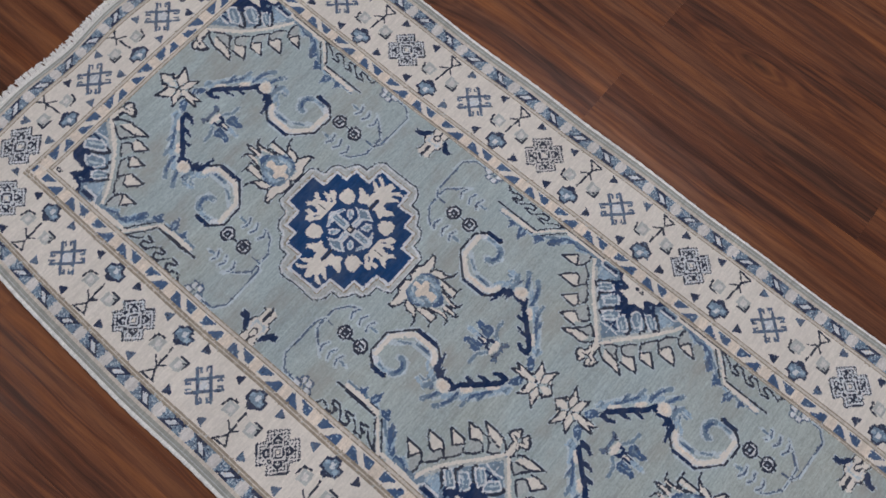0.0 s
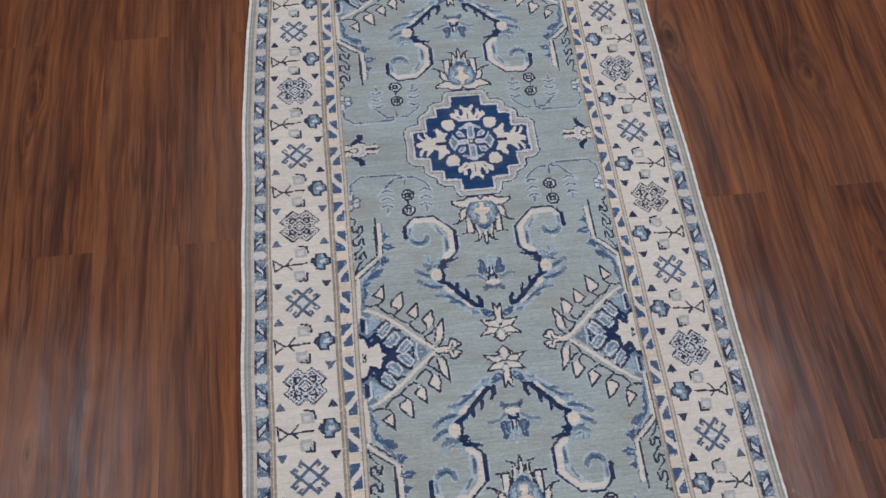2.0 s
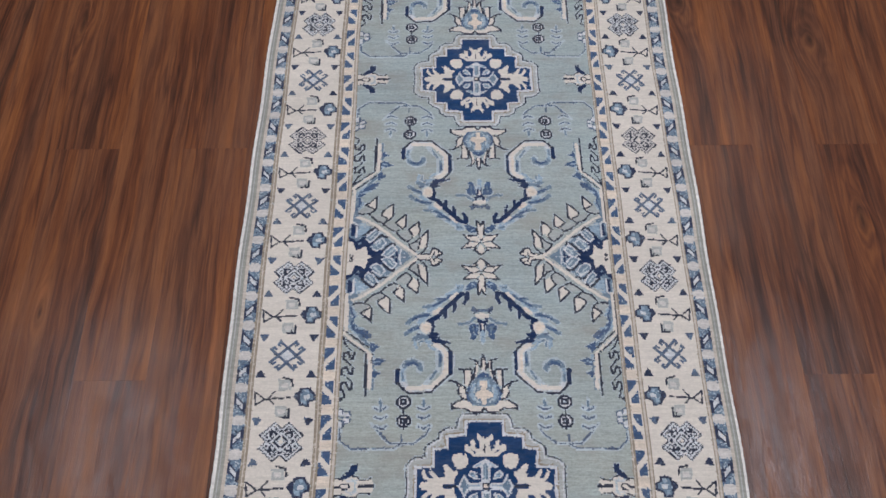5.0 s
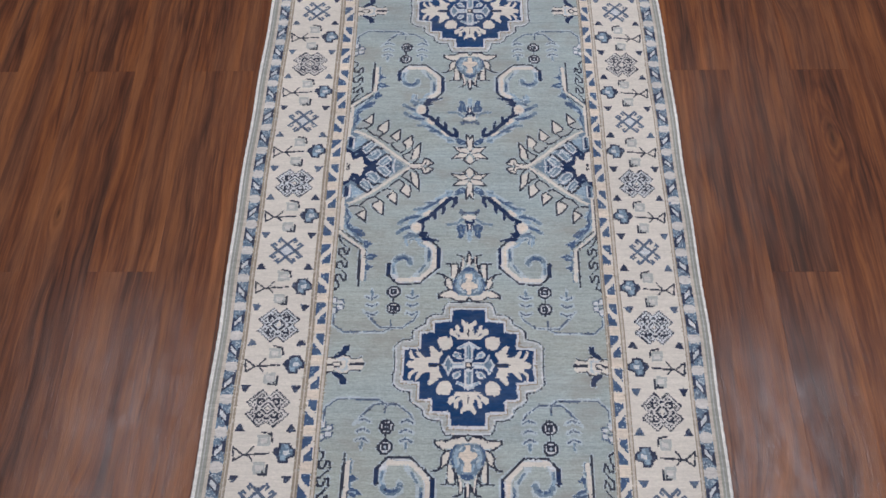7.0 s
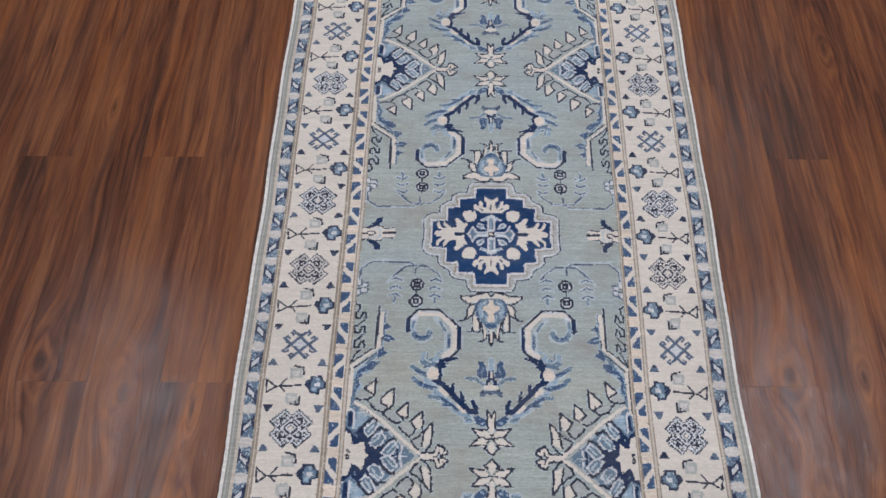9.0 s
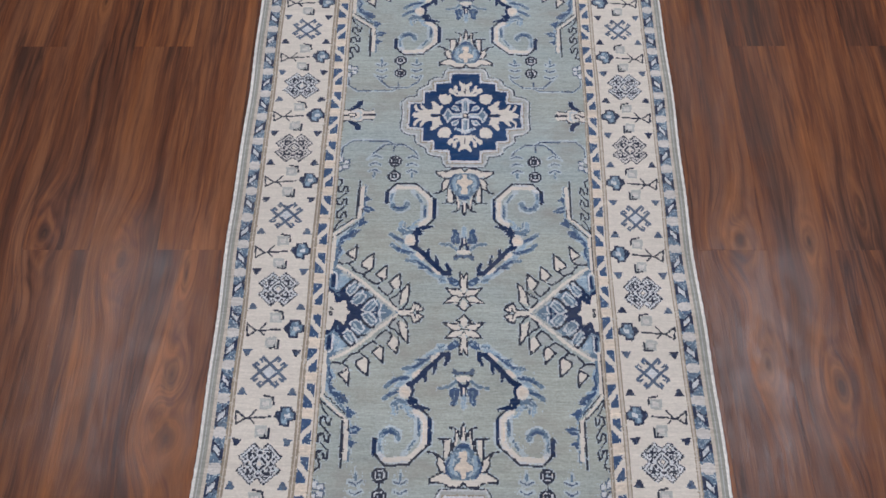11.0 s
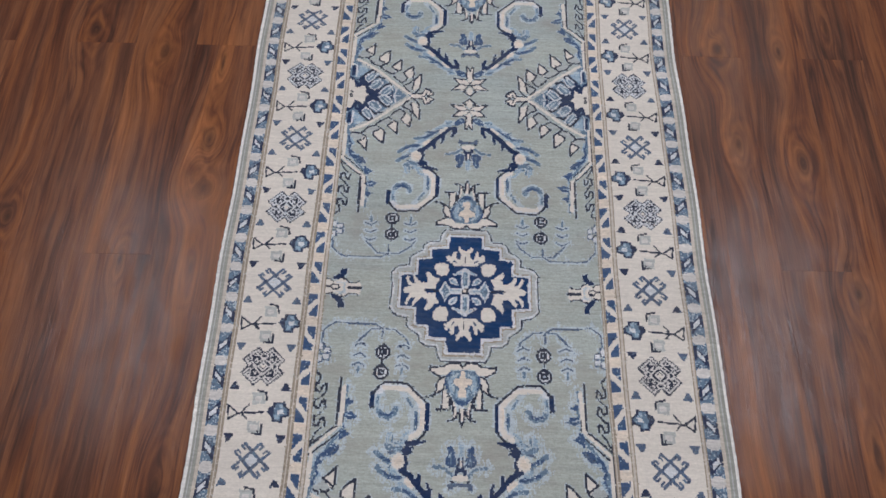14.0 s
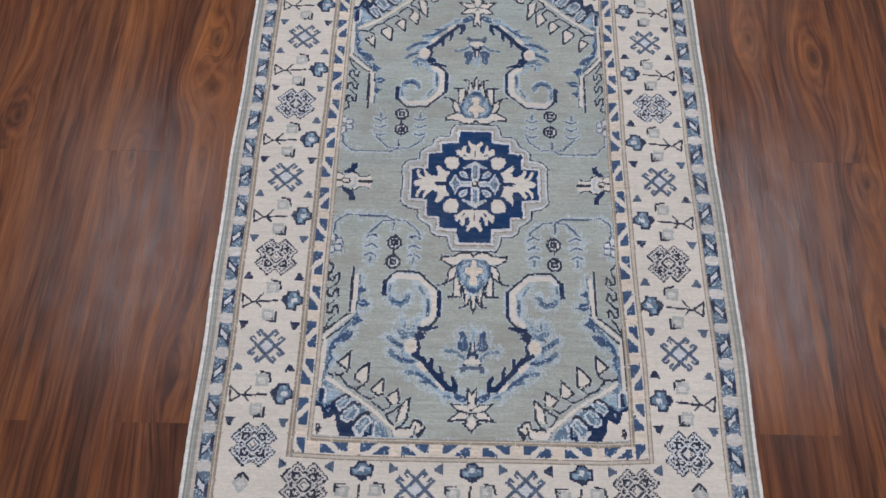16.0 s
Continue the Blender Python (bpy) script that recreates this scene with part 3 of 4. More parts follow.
fill("C", (13.4, 154.7), (8, 154.3), (4.4, 155.5), (3.2, 153), (0.6, 150.1), (7.8, 149.7), (10.1, 151.4))
fill("C", (12.2, 143.6), (10.4, 146.2), (8.8, 148.6), (0.6, 149.3), (1.2, 147), (3.3, 144.9), (7.8, 144))
fill("C", (-0.4, 149), (1.2, 146.4), (2.3, 143), (2.6, 132), (1.4, 133.1), (-0.2, 136.5))
line("K", 1.15, (-0.5, 160.6), (1.8, 158.8), (3.4, 157), (5.2, 156.1), (2.9, 155), (4.4, 153.8), (8, 154), (13.7, 154.8), (11.6, 152.5), (9.6, 151.1), (7.8, 148.9), (10.1, 146.2), (12.4, 143.4), (8.1, 144), (3.5, 144.4))
line("K", 1.15, (3.5, 144.4), (2, 143), (2.5, 140.7), (2.6, 131.7), (1.4, 132.8), (-0.2, 136.2))
line("K", 0.85, (8.1, 148.6), (4.2, 149.2), (1.7, 150.1), (-0.4, 149.8))
line("K", 0.85, (3.2, 153), (1.4, 151))
line("K", 0.85, (1.2, 147), (-0.4, 148.4))
drawing = motif("pendant")
fill("A", (93.8, 165.3), (43.3, 165.1), (43.2, 161.9), (55.9, 151.8), (68.9, 140.2), (80.6, 132.2), (91.4, 127.6))
line("V", 1.4, (76.4, 136.8), (66.6, 144.8), (56.1, 154.3))
fill("L", (86.1, 145.2), (77.4, 138.9), (80.7, 134), (85.7, 133.2))
line("X", 1.1, (84.5, 134.6), (78.9, 135.8))
line("H", 1.7, (83.1, 132.1), (75.8, 136.9), (68.9, 141.3), (56, 153.3), (46.7, 161.3))
fill("Q", (93.8, 165.3), (70.8, 166.4), (63, 166.9), (59.1, 166.3), (58.7, 160.8), (66.6, 160.4), (71, 156.5), (75.4, 155.4), (78.1, 153.2), (78.6, 146.7), (82.6, 146.7), (84.4, 151.4), (88.4, 146.6), (92.4, 143.7))
fill("C", (93.8, 165.3), (75.1, 165.6), (75, 162.6), (79.2, 159.3), (79.3, 156.4), (80.4, 152.3), (83.3, 154.6), (86.7, 155.7), (87.6, 152.3), (88.9, 148.4), (92.6, 147.8))
line("K", 1, (89.6, 161), (88.5, 160.3), (88.7, 158.8), (90, 158.8), (90.3, 160.3))
fill("A", (69.2, 159.7), (65.2, 161.8), (62.8, 160.7), (58.5, 156.1), (61.4, 152), (64.5, 154.1))
line("E", 1.2, (69.2, 159.7), (65.2, 161.8), (62.8, 160.7), (58.5, 156.1), (61.4, 152), (64.5, 154.1), (69.2, 159.7))
line("K", 1.7, (69.9, 158.3), (67.4, 154.8), (64.4, 151.7), (61.1, 150.3), (60.2, 151.8))
fill("A", (76.8, 151.5), (75.7, 155), (72.7, 156.5), (69.6, 154.8), (66.5, 150.2), (69.4, 146.4), (72.3, 148.7))
line("E", 1.2, (76.8, 151.5), (75.7, 155), (72.7, 156.5), (69.6, 154.8), (66.5, 150.2), (69.4, 146.4), (72.3, 148.7), (76.8, 151.5))
line("K", 1.7, (76.4, 150.1), (73.5, 146.4), (69.8, 143.6), (68.3, 145), (65.8, 145.4))
fill("A", (81.1, 145.7), (77.7, 149.5), (74.4, 146.7), (71.2, 141.3), (73.9, 139), (77.5, 141.8))
line("E", 1.2, (81.1, 145.7), (77.7, 149.5), (74.4, 146.7), (71.2, 141.3), (73.9, 139), (77.5, 141.8), (81.1, 145.7))
line("K", 1.7, (82.6, 145.1), (78.7, 140.3), (74.8, 137.3), (73.1, 138.2), (72.6, 139.9))
line("X", 1.2, (64.7, 159.2), (61, 154.9))
line("X", 1.2, (74, 153.3), (70, 148.7))
line("X", 1.2, (77.8, 146.6), (74.3, 141.8))
line("Q", 2.2, (78.4, 153.2), (76.2, 150.1))
line("Q", 2.2, (70.6, 156.5), (69.1, 157.7))
line("Q", 2.4, (85.3, 148.5), (81.3, 145.7))
line("E", 1.3, (92.9, 144.6), (92, 133.1), (88.7, 132.6), (87, 134.6), (87.1, 145))
fill("Q", (90.6, 144.1), (88.1, 144.2), (87.8, 134.6), (90.3, 134))
line("E", 1.4, (59.5, 161.9), (52.8, 162))
line("E", 1.3, (57, 162), (57.9, 168.1))
line("E", 1.2, (56.9, 161.7), (55.9, 155.7))
line("Q", 1.4, (59.1, 164.9), (60.7, 166.6))
line("Q", 1.6, (58.7, 160.8), (58.6, 157.9))
line("K", 1.1, (93.7, 121.7), (89.9, 124.8), (84, 126), (79, 125.3))
line("C", 2.2, (92, 125.3), (85.4, 128.8), (80.5, 131.3), (68.8, 139.5), (55.9, 151.2), (42.8, 161.6))
drawing = motif("leaves")
fill("Z", (50.2, 151.3), (48.7, 154.5), (46, 157.2), (43.9, 155.5), (43.1, 146.3))
fill("C", (43.6, 156.4), (37.9, 153.1), (37.4, 140.1), (42.1, 146.3))
line("K", 1.35, (43.7, 159.6), (40.8, 157.9), (37.9, 153.6), (36.9, 139.6), (39.2, 141.7), (42.4, 146.3), (43.9, 155.2))
line("K", 1.3, (50.4, 151.3), (49, 154.5), (45.7, 157.5))
line("K", 1.3, (50.2, 151.3), (45.8, 149.1), (43.1, 145.7))
fill("Z", (58.3, 142.9), (56.4, 145.8), (52.1, 149), (48.8, 146.8), (48.2, 144.8), (51.1, 139.4))
fill("C", (47.7, 145.8), (43.6, 142.3), (44.1, 133), (50.8, 139.1))
line("K", 1.35, (43.6, 144), (43.2, 139.5), (44.1, 132.7), (47.7, 135.8), (51.1, 139.1), (47.9, 144.5))
line("K", 1.3, (58.6, 142.9), (56.1, 146.1), (51.9, 149.3), (48.8, 146.8), (47.9, 144.5))
fill("Z", (69.1, 134.3), (65.5, 137.7), (60.8, 140.6), (57.7, 139.8), (60.3, 134.2))
fill("C", (56.4, 139.3), (53, 135.9), (53.2, 127), (60.2, 133.6))
line("K", 1.35, (56.1, 138.4), (52.8, 136.2), (53.2, 126.5), (56.6, 129.5), (60.5, 133.6), (56.8, 137))
line("K", 1.3, (69.4, 134.3), (65.2, 138), (60.5, 140.9), (57.7, 139.5))
fill("Z", (78.8, 126.4), (74.3, 131.7), (69.1, 133.7), (65.7, 130.7), (70.3, 127.1))
fill("C", (65.2, 131), (62.8, 128.8), (62.9, 118.1), (70.4, 125.1), (70.1, 127.9))
line("K", 1.35, (65.2, 131), (62.8, 128.8), (62.6, 117.6), (66, 119.7), (70.7, 124.8), (70.3, 127.6), (66.4, 129.6))
line("K", 1.3, (79, 126.4), (74.5, 131.7), (68.8, 133.7), (65.4, 130.7))
fill("Z", (88.1, 124.2), (85, 125.4), (78.2, 124.3), (76.6, 122.8), (81.1, 118.4))
fill("C", (76.4, 123.4), (74.9, 120.1), (74.5, 111.7), (81.6, 118.1))
line("K", 1.35, (76.1, 123.4), (74.7, 120.7), (74.4, 110.9), (77.4, 114.1), (81.8, 118.1), (76.5, 121.5))
line("K", 1.3, (88.2, 124.6), (84, 126), (79, 125.3), (76.1, 123.4))
line("K", 3.6, (40.9, 160.8), (34.4, 159.7), (33.1, 155.4), (30.3, 156.6), (30.8, 159.8), (28.5, 158.9))
line("C", 1.6, (40.9, 161.4), (34.7, 160.3), (33.3, 156.2), (31, 157.1), (31.6, 159.8), (29, 158.9))
line("C", 2.4, (43.2, 161.3), (39.6, 160.8))
drawing = motif("hook_panel")
line("X", 3, (90, 109.9), (85.2, 104.6), (76.2, 95.5))
line("L", 3.4, (89.8, 111.2), (85.3, 105.9), (80.2, 102))
fill("B", (88.2, 112.3), (84.3, 110), (82.3, 107.3), (77.3, 104.7), (75.2, 101), (76.6, 98.4), (80.1, 99.9), (83.2, 103), (86.6, 106.2))
fill("B", (76.9, 104.4), (74, 101.6), (73.6, 98.9), (75.6, 98.9))
fill("B", (75, 97.1), (71.5, 94.8), (68, 93), (70.8, 91.4), (71.9, 88.5), (74.7, 91.1))
line("A", 2, (81.9, 101.5), (75.8, 94.2))
line("L", 1.5, (84.2, 107.3), (79.7, 106))
line("D", 1.4, (79.1, 104.7), (74.4, 100))
fill("B", (72.6, 83.1), (69.1, 85), (66.6, 84), (63.2, 83.2), (66, 81.7), (67.4, 79.9), (72, 79.3))
line("L", 1, (71.6, 81.8), (68.2, 82.4))
fill("B", (72.3, 76.2), (69.6, 75.3), (66.4, 74), (69.5, 72.7), (70.1, 70.7), (72.3, 72.2))
line("A", 1.6, (72, 69.9), (72.1, 63.2))
line("L", 1.3, (72.6, 87.7), (71.5, 84.4))
line("A", 1.4, (72.2, 79), (71.3, 76.2))
line("C", 2.6, (90.4, 112.5), (90.2, 104.8))
line("K", 1.1, (92.6, 112.5), (92.1, 104.5))
line("C", 1.8, (92.1, 104), (84.8, 97.2), (77.6, 90.8), (74.6, 88.2))
line("K", 1.1, (92.4, 101.3), (85.9, 95.6), (78.8, 90), (76.8, 89.5))
line("K", 1, (89.6, 104.3), (82.4, 98.3), (75.8, 92.6))
line("C", 2.8, (74.5, 87.7), (74.1, 73.7), (73.8, 64.2))
line("K", 1.6, (76.7, 87.7), (76.5, 73.6), (76.4, 58.7))
line("K", 0.9, (73.1, 87.7), (73, 81.8))
line("K", 1.5, (92.6, 104.5), (92.5, 95.5))
line("K", 1.2, (92.4, 101.3), (88.7, 93.2), (86.1, 90.9))
line("K", 1.5, (90.8, 84.4), (90.6, 89.3), (88, 89.6), (86.5, 85.5), (84.8, 84.5), (84.1, 89.1))
line("K", 1.1, (89.8, 84.4), (87, 81.6), (85.2, 79.6))
line("K", 1.5, (91.1, 73.7), (90.9, 78.5), (88.3, 78.8), (86.8, 74.8), (85.1, 73.8), (84.4, 78.3))
line("K", 1.1, (90.1, 73.7), (87.3, 71), (85.5, 69))
line("K", 1.5, (91.1, 63.2), (90.9, 67.9), (88.3, 68.2), (86.9, 64.3), (85.2, 63.3), (84.5, 67.8))
line("K", 1.4, (89.9, 63), (88.8, 58.1), (91.1, 57.1), (93.3, 54.1), (93, 50))
line("A", 2.6, (88.6, 127), (88, 113))
line("B", 1.6, (88, 122), (85.6, 116), (86.6, 112))
line("L", 1.6, (86.4, 121), (84, 116))
line("C", 2.6, (91, 132.5), (90.4, 110))
line("K", 1.1, (92.4, 132), (92.2, 106))
drawing = motif("tulip")
fill("Q", (88.4, 5.2), (87.8, 7.2), (83.4, 10.4), (82.8, 14.4), (81.2, 13.6), (79.2, 14), (79, 9.8), (81.3, 7.4), (84.8, 5.2))
fill("C", (92.8, -1.6), (92.8, 2.6), (91.5, 5.2), (88.8, 4.6), (87.4, 3.8), (85.1, 4.6), (82.5, 6.2), (79.2, 6), (77.7, 3.8), (72.4, 3.4), (70.8, 4.8), (68.8, 2.6), (69.5, -1.6))
line("E", 1.2, (85, 3.2), (78.8, 3.8))
line("X", 1.2, (80.5, -1.6), (79.8, 2.4), (82, 4.4))
line("K", 1.0, (89, 0.4), (87.2, 1.8), (84.2, 1.6), (83.2, 0))
line("K", 1.2, (92.6, 0), (89, 0))
line("K", 2.2, (77, 0), (69, 0))
line("K", 0.9, (91.6, 5.4), (88.8, 4.8), (87.2, 4))
line("K", 0.8, (82.5, 6.4), (79, 6.2), (77.4, 4), (72.4, 3.8), (70.6, 5))
drawing = motif("branch")
line("X", 2.2, (72.1, 40.1), (64.8, 31.3), (60.2, 26.7), (45.1, 26.9), (36.6, 32.9), (34.2, 38.1))
line("D", 1.0, (70.9, 38.8), (64.8, 31.6), (60, 27), (52.6, 26.6), (45.1, 26.9), (37.1, 32.9), (34.7, 37.6))
line("D", 1, (66, 33.7), (60, 27.2))
line("D", 1.2, (52.8, 32.7), (52.4, 25.7))
line("X", 2, (66.6, 56.4), (66.4, 51.5))
line("A", 1.5, (66.5, 54.9), (66.3, 51.1))
line("X", 3.4, (70.1, 50.4), (66.2, 48.8), (62.8, 50.7))
line("D", 1.25, (69.8, 50.2), (66.2, 48.8), (62.8, 50.7))
line("X", 0.8, (69.1, 50.7), (66.3, 49.7), (63.8, 51))
line("X", 3.4, (69.8, 44.5), (66, 42.9), (62.6, 44.8))
line("D", 1.25, (69.5, 44.3), (66, 42.9), (62.6, 44.8))
line("X", 0.8, (68.9, 44.8), (66, 43.8), (63.5, 45.1))
line("X", 3.4, (69.5, 38.1), (65.7, 36.5), (62.3, 38.4))
line("D", 1.25, (69.2, 37.9), (65.7, 36.5), (62.3, 38.4))
line("X", 0.8, (68.6, 38.3), (65.7, 37.4), (63.2, 38.6))
line("X", 2, (38.8, 56.8), (38.7, 51.9))
line("A", 1.5, (38.7, 55.3), (38.7, 51.4))
line("X", 3.4, (42.4, 50.8), (38.6, 49.1), (35.1, 51.1))
line("D", 1.25, (42.2, 50.5), (38.6, 49.1), (35.1, 51.1))
line("X", 0.8, (41.5, 51), (38.6, 50.1), (36.1, 51.3))
line("X", 3.4, (42.3, 44.9), (38.5, 43.3), (35, 45.2))
line("D", 1.25, (42, 44.6), (38.5, 43.3), (35, 45.2))
line("X", 0.8, (41.3, 45.1), (38.5, 44.2), (36, 45.4))
line("X", 3.4, (42.1, 38.5), (38.4, 36.8), (34.9, 38.8))
line("D", 1.25, (41.9, 38.2), (38.4, 36.8), (34.9, 38.8))
line("X", 0.8, (41.2, 38.7), (38.4, 37.8), (35.9, 39))
line("D", 1, (93.4, 49.5), (91.9, 50.7), (89.5, 49.5), (89.5, 46.4))
line("D", 1, (89.6, 47.4), (88.5, 48.6), (85.2, 48.1), (84.8, 45.5), (87.5, 44.3), (84.6, 43.4), (85.4, 40.5), (88.4, 40.2))
line("D", 1, (93.1, 41.6), (91.8, 43), (89.2, 42.1), (89.2, 38.1), (91.2, 36.6), (92.6, 37.6))
fill("E", (93.2, 49.2), (89.9, 49.3), (89.7, 45.9), (93, 45.9))
fill("E", (89.1, 47.6), (85.4, 47.7), (85.2, 45), (88.9, 45))
fill("E", (88.8, 43.5), (85.3, 43.6), (85.2, 41), (88.7, 40.9))
fill("E", (92.9, 41.8), (89.9, 41.9), (89.6, 37.8), (92.6, 37.8))
line("D", 1, (92.9, 45.4), (89.1, 44.5))
line("X", 2.2, (52, 27), (57.2, 23.4), (83.6, 23), (90.8, 28.8), (91.2, 36.8))
line("D", 1.0, (52.4, 27), (57.2, 24), (83.6, 23.6), (90.4, 29.2), (90.8, 36.8))
drawing = motif("vase")
line("K", 1.2, (18.5, 3.9), (17.3, -5), (11.7, -1.2), (18.5, 3.9))
line("K", 1.3, (11.3, -1.2), (-3.9, 0))
line("K", 1.1, (9.7, -0.8), (5.7, 4.3))
line("K", 1.1, (9.7, -0.8), (6.1, -4.3))
fill("M", (-5.9, 0.4), (-7.1, 3.5), (-9.5, 4.3), (-9.5, 6.6), (-16.7, 7), (-17.1, 4.3), (-19.5, 2.7), (-19.5, -1.9), (-15.9, -3.1), (-15.5, -6.2), (-9.9, -5.8), (-8.7, -2.7))
fill("A", (-10.7, 3.9), (-11.5, 5.8), (-15.1, 5.8), (-15.9, 3.5), (-18.3, 2.3), (-18.3, -0.8), (-14.7, -2.3), (-14.3, -5), (-10.7, -4.3), (-9.9, 0.4))
fill("L", (-13.1, 5.4), (-15.1, 5.4), (-15.5, 3.5), (-13.5, 2.7))
fill("L", (-11.1, -1.5), (-13.5, -1.2), (-13.5, -4.3), (-11.1, -3.9))
fill("E", (-12.3, 1.5), (-15.9, 2.3), (-16.3, -0.4), (-12.7, -1.2))
fill("H", (4.1, 12), (-3.5, 12), (-4.3, 5), (3.3, 4.6))
fill("F", (2.1, 9.7), (-2.3, 10.1), (-2.3, 6.6), (1.7, 6.2))
line("K", 1.3, (1.3, 13.6), (-4.3, 12.4), (-5.1, 7.7))
fill("H", (5.3, -5.8), (-1.9, -5.4), (-3.1, -12.8), (4.5, -13.2))
fill("F", (3.7, -7.7), (-1.1, -7.7), (-1.5, -11.2), (2.9, -11.2))
line("K", 1.3, (1.7, -13.2), (-3.5, -13.6), (-3.5, -7.7))
line("K", 1, (-1.1, -11.2), (-1.9, -13.2))

drawing = motif("dots")
for dx, dy in ((51.4, 41.6), (51.6, 54.4)):
    ring = [(dx + 4.4 * math.cos((a + 0.5) * math.pi / 4), dy + 4.2 * math.sin((a + 0.5) * math.pi / 4)) for a in range(9)]
    fill("E", *ring[:-1])
    line("K", 1.5, *ring)
    fill("K", (dx - 2.3, dy - 2.2), (dx + 2.3, dy - 2.2), (dx + 2.3, dy + 2.2), (dx - 2.3, dy + 2.2))
    line("V", 1.6, (dx, dy - 0.1), (dx, dy + 0.1))
line("K", 1.0, (51.4, 36.6), (51.6, 50.6))

FIELD = (  # drawing, part name, label, and what one piece of it spans
    ("pendant", "pendant_motif", "slate-blue triangular pendant with ivory edge and navy comb teeth", "side mid"),
    ("leaves", "foliage_motif", "ivory leaves outlined in charcoal", "side mid"),
    ("hook_panel", "hook_motif", "charcoal hooks beside an ivory line with blue flecks", "side end"),
    ("branch", "branch_motif", "thin pale blue branching stem with chevron leaves", "side end"),
    ("dots", "ringed_dot_motif", "two charcoal ringed dots on a stem", "side end"),
    ("tulip", "tulip_motif", "ivory tulip with two navy curled petals", "side"),
    ("palmette", "palmette_motif", "palmette with a peach heart and ivory petals", "end"),
    ("scroll", "scroll_motif", "navy and ivory hooked scroll", "side end"),
    ("vine", "vine_motif", "navy thorned vine with pale blue fringe", "side end"),
    ("field_flower", "flower_motif", "small mid-blue flower", "end"),
    ("star", "star_motif", "ivory star outlined in charcoal", "end"),
    ("medallion", "medallion", "stepped navy medallion with ivory lilies", ""),
)
field_box = level == 0
# how the last half repeat was stretched to meet each end border: distance on the rug, distance in the drawing
END_SPACING = {-1: ((-9, 0, 41, 65, 91, 113, 141, 152, 164, 169, 175), (-9, 0, 38.5, 61, 87, 106.5, 133.5, 148, 160, 161.6, 165)),
               1: ((-9, 0, 100, 150, 169, 175), (-9, 0, 98.5, 149.8, 161.6, 165))}
base_dye, base_owner = dye.copy(), owner.copy()
marks = {}
for drawn, name, label, spans in FIELD:
    for repeat in (-1, 0, 1):
        for flip_y in (1, -1):
            for flip_x in (1, -1):
                key = (drawn, 2 * repeat + flip_y if "mid" in spans else repeat, flip_x if "side" in spans else 0, flip_y if "end" in spans else 0)
                if key not in marks:
                    marks[key] = ornament(name, label, 0)
                tie(MOTIFS[drawn], 0, repeat * PITCH, (flip_x, 0), (0, flip_y), 0.235, PITCH / 2 + 0.03, marks[key], True, END_SPACING.get(repeat) if repeat == flip_y else None)
dye[~field_box], owner[~field_box] = base_dye[~field_box], base_owner[~field_box]

# ornaments of the main border
I, J = np.meshgrid(np.arange(NX), np.arange(NY))
MID_X, MID_Y = 0.3128, 1.301


def rosette(cx, cy, seed):
    """A filigree rosette of four dotted diamonds."""
    mark = ornament("rosette_motif", "charcoal filigree rosette of four dotted diamonds", main_border)
    window = (np.abs(GX - cx) < 0.045) & (np.abs(GY - cy) < 0.045)
    u, v = (GX - cx) / UNIT, (GY - cy) / UNIT * 1.06
    p, q = np.abs(u + v) * 0.7071, np.abs(u - v) * 0.7071
    p, q = np.maximum(p, q), np.minimum(p, q)
    rim = np.minimum(13.0 - p, np.where(p > 6.8, 6.8 - q, 20))
    inside = window & (rim > 0)
    along = np.where(13.0 - p < 6.8 - q, np.where(np.abs(u + v) > np.abs(u - v), u - v, u + v) * 0.7071, p)
    along = np.where(p < 6.8, q, along)
    dye[inside], owner[inside] = CODES.index("E" if seed % 3 else "F"), mark
    ink = np.zeros_like(inside)
    for ring in range(6):
        ink |= (np.abs(rim - 0.6 - 2.3 * ring) < 0.64) & (((along + 0.9 * ring) / (1.6 + 0.5 * ring)) % 1 < 0.74)
    ink |= (np.hypot(p - 8.8, q) < 1.3) | ((np.abs(q - 2.2) < 0.5) & (p > 5) & (p < 8))
    dye[inside & ink] = CODES.index("K")
    dye[inside & (p < 1.2)] = CODES.index("C")


LATTICE = [(CODES.index("E"), 0.0, ((0, 5.6), (5.6, 0), (0, -5.6), (-5.6, 0)))]
r = 0.7071
for a in (-4.0, 4.0):
    for one, two in (((a, -10.8), (a, 10.8)), ((-10.8, a), (10.8, a))):
        LATTICE.append((CODES.index("D"), 2.0, tuple(((p + q) * r, (p - q) * r) for p, q in (one, two))))
    for b in (-10.6, 10.6):
        for hook in (((a, b), (a * 0.42, b), (a * 0.42, b * 0.78)), ((b, a), (b, a * 0.42), (b * 0.78, a * 0.42))):
            LATTICE.append((CODES.index("D"), 1.5, tuple(((p + q) * r, (p - q) * r) for p, q in hook)))
FLECK = [(CODES.index("M"), 0.0, ((-3.4, 2.2), (3.2, 2.4), (0.9, -2.6), (-0.6, -2.6)))]
FLECK_PALE = [(CODES.index("D"), 0.0, FLECK[0][2])]


def lattice(cx, cy):
    mark = ornament("lattice_motif", "steel-blue hooked lattice rosette", main_border)
    tie(LATTICE, cx, cy, (1.0, 0), (0, 1.05), 0.05, 0.05, mark)


def vase(cx, cy, outward, along):
    mark = ornament("vase_motif", "charcoal stem with a navy flower and grey squares", main_border)
    tie(MOTIFS["vase"], cx, cy, outward, along, 0.052, 0.052, mark)


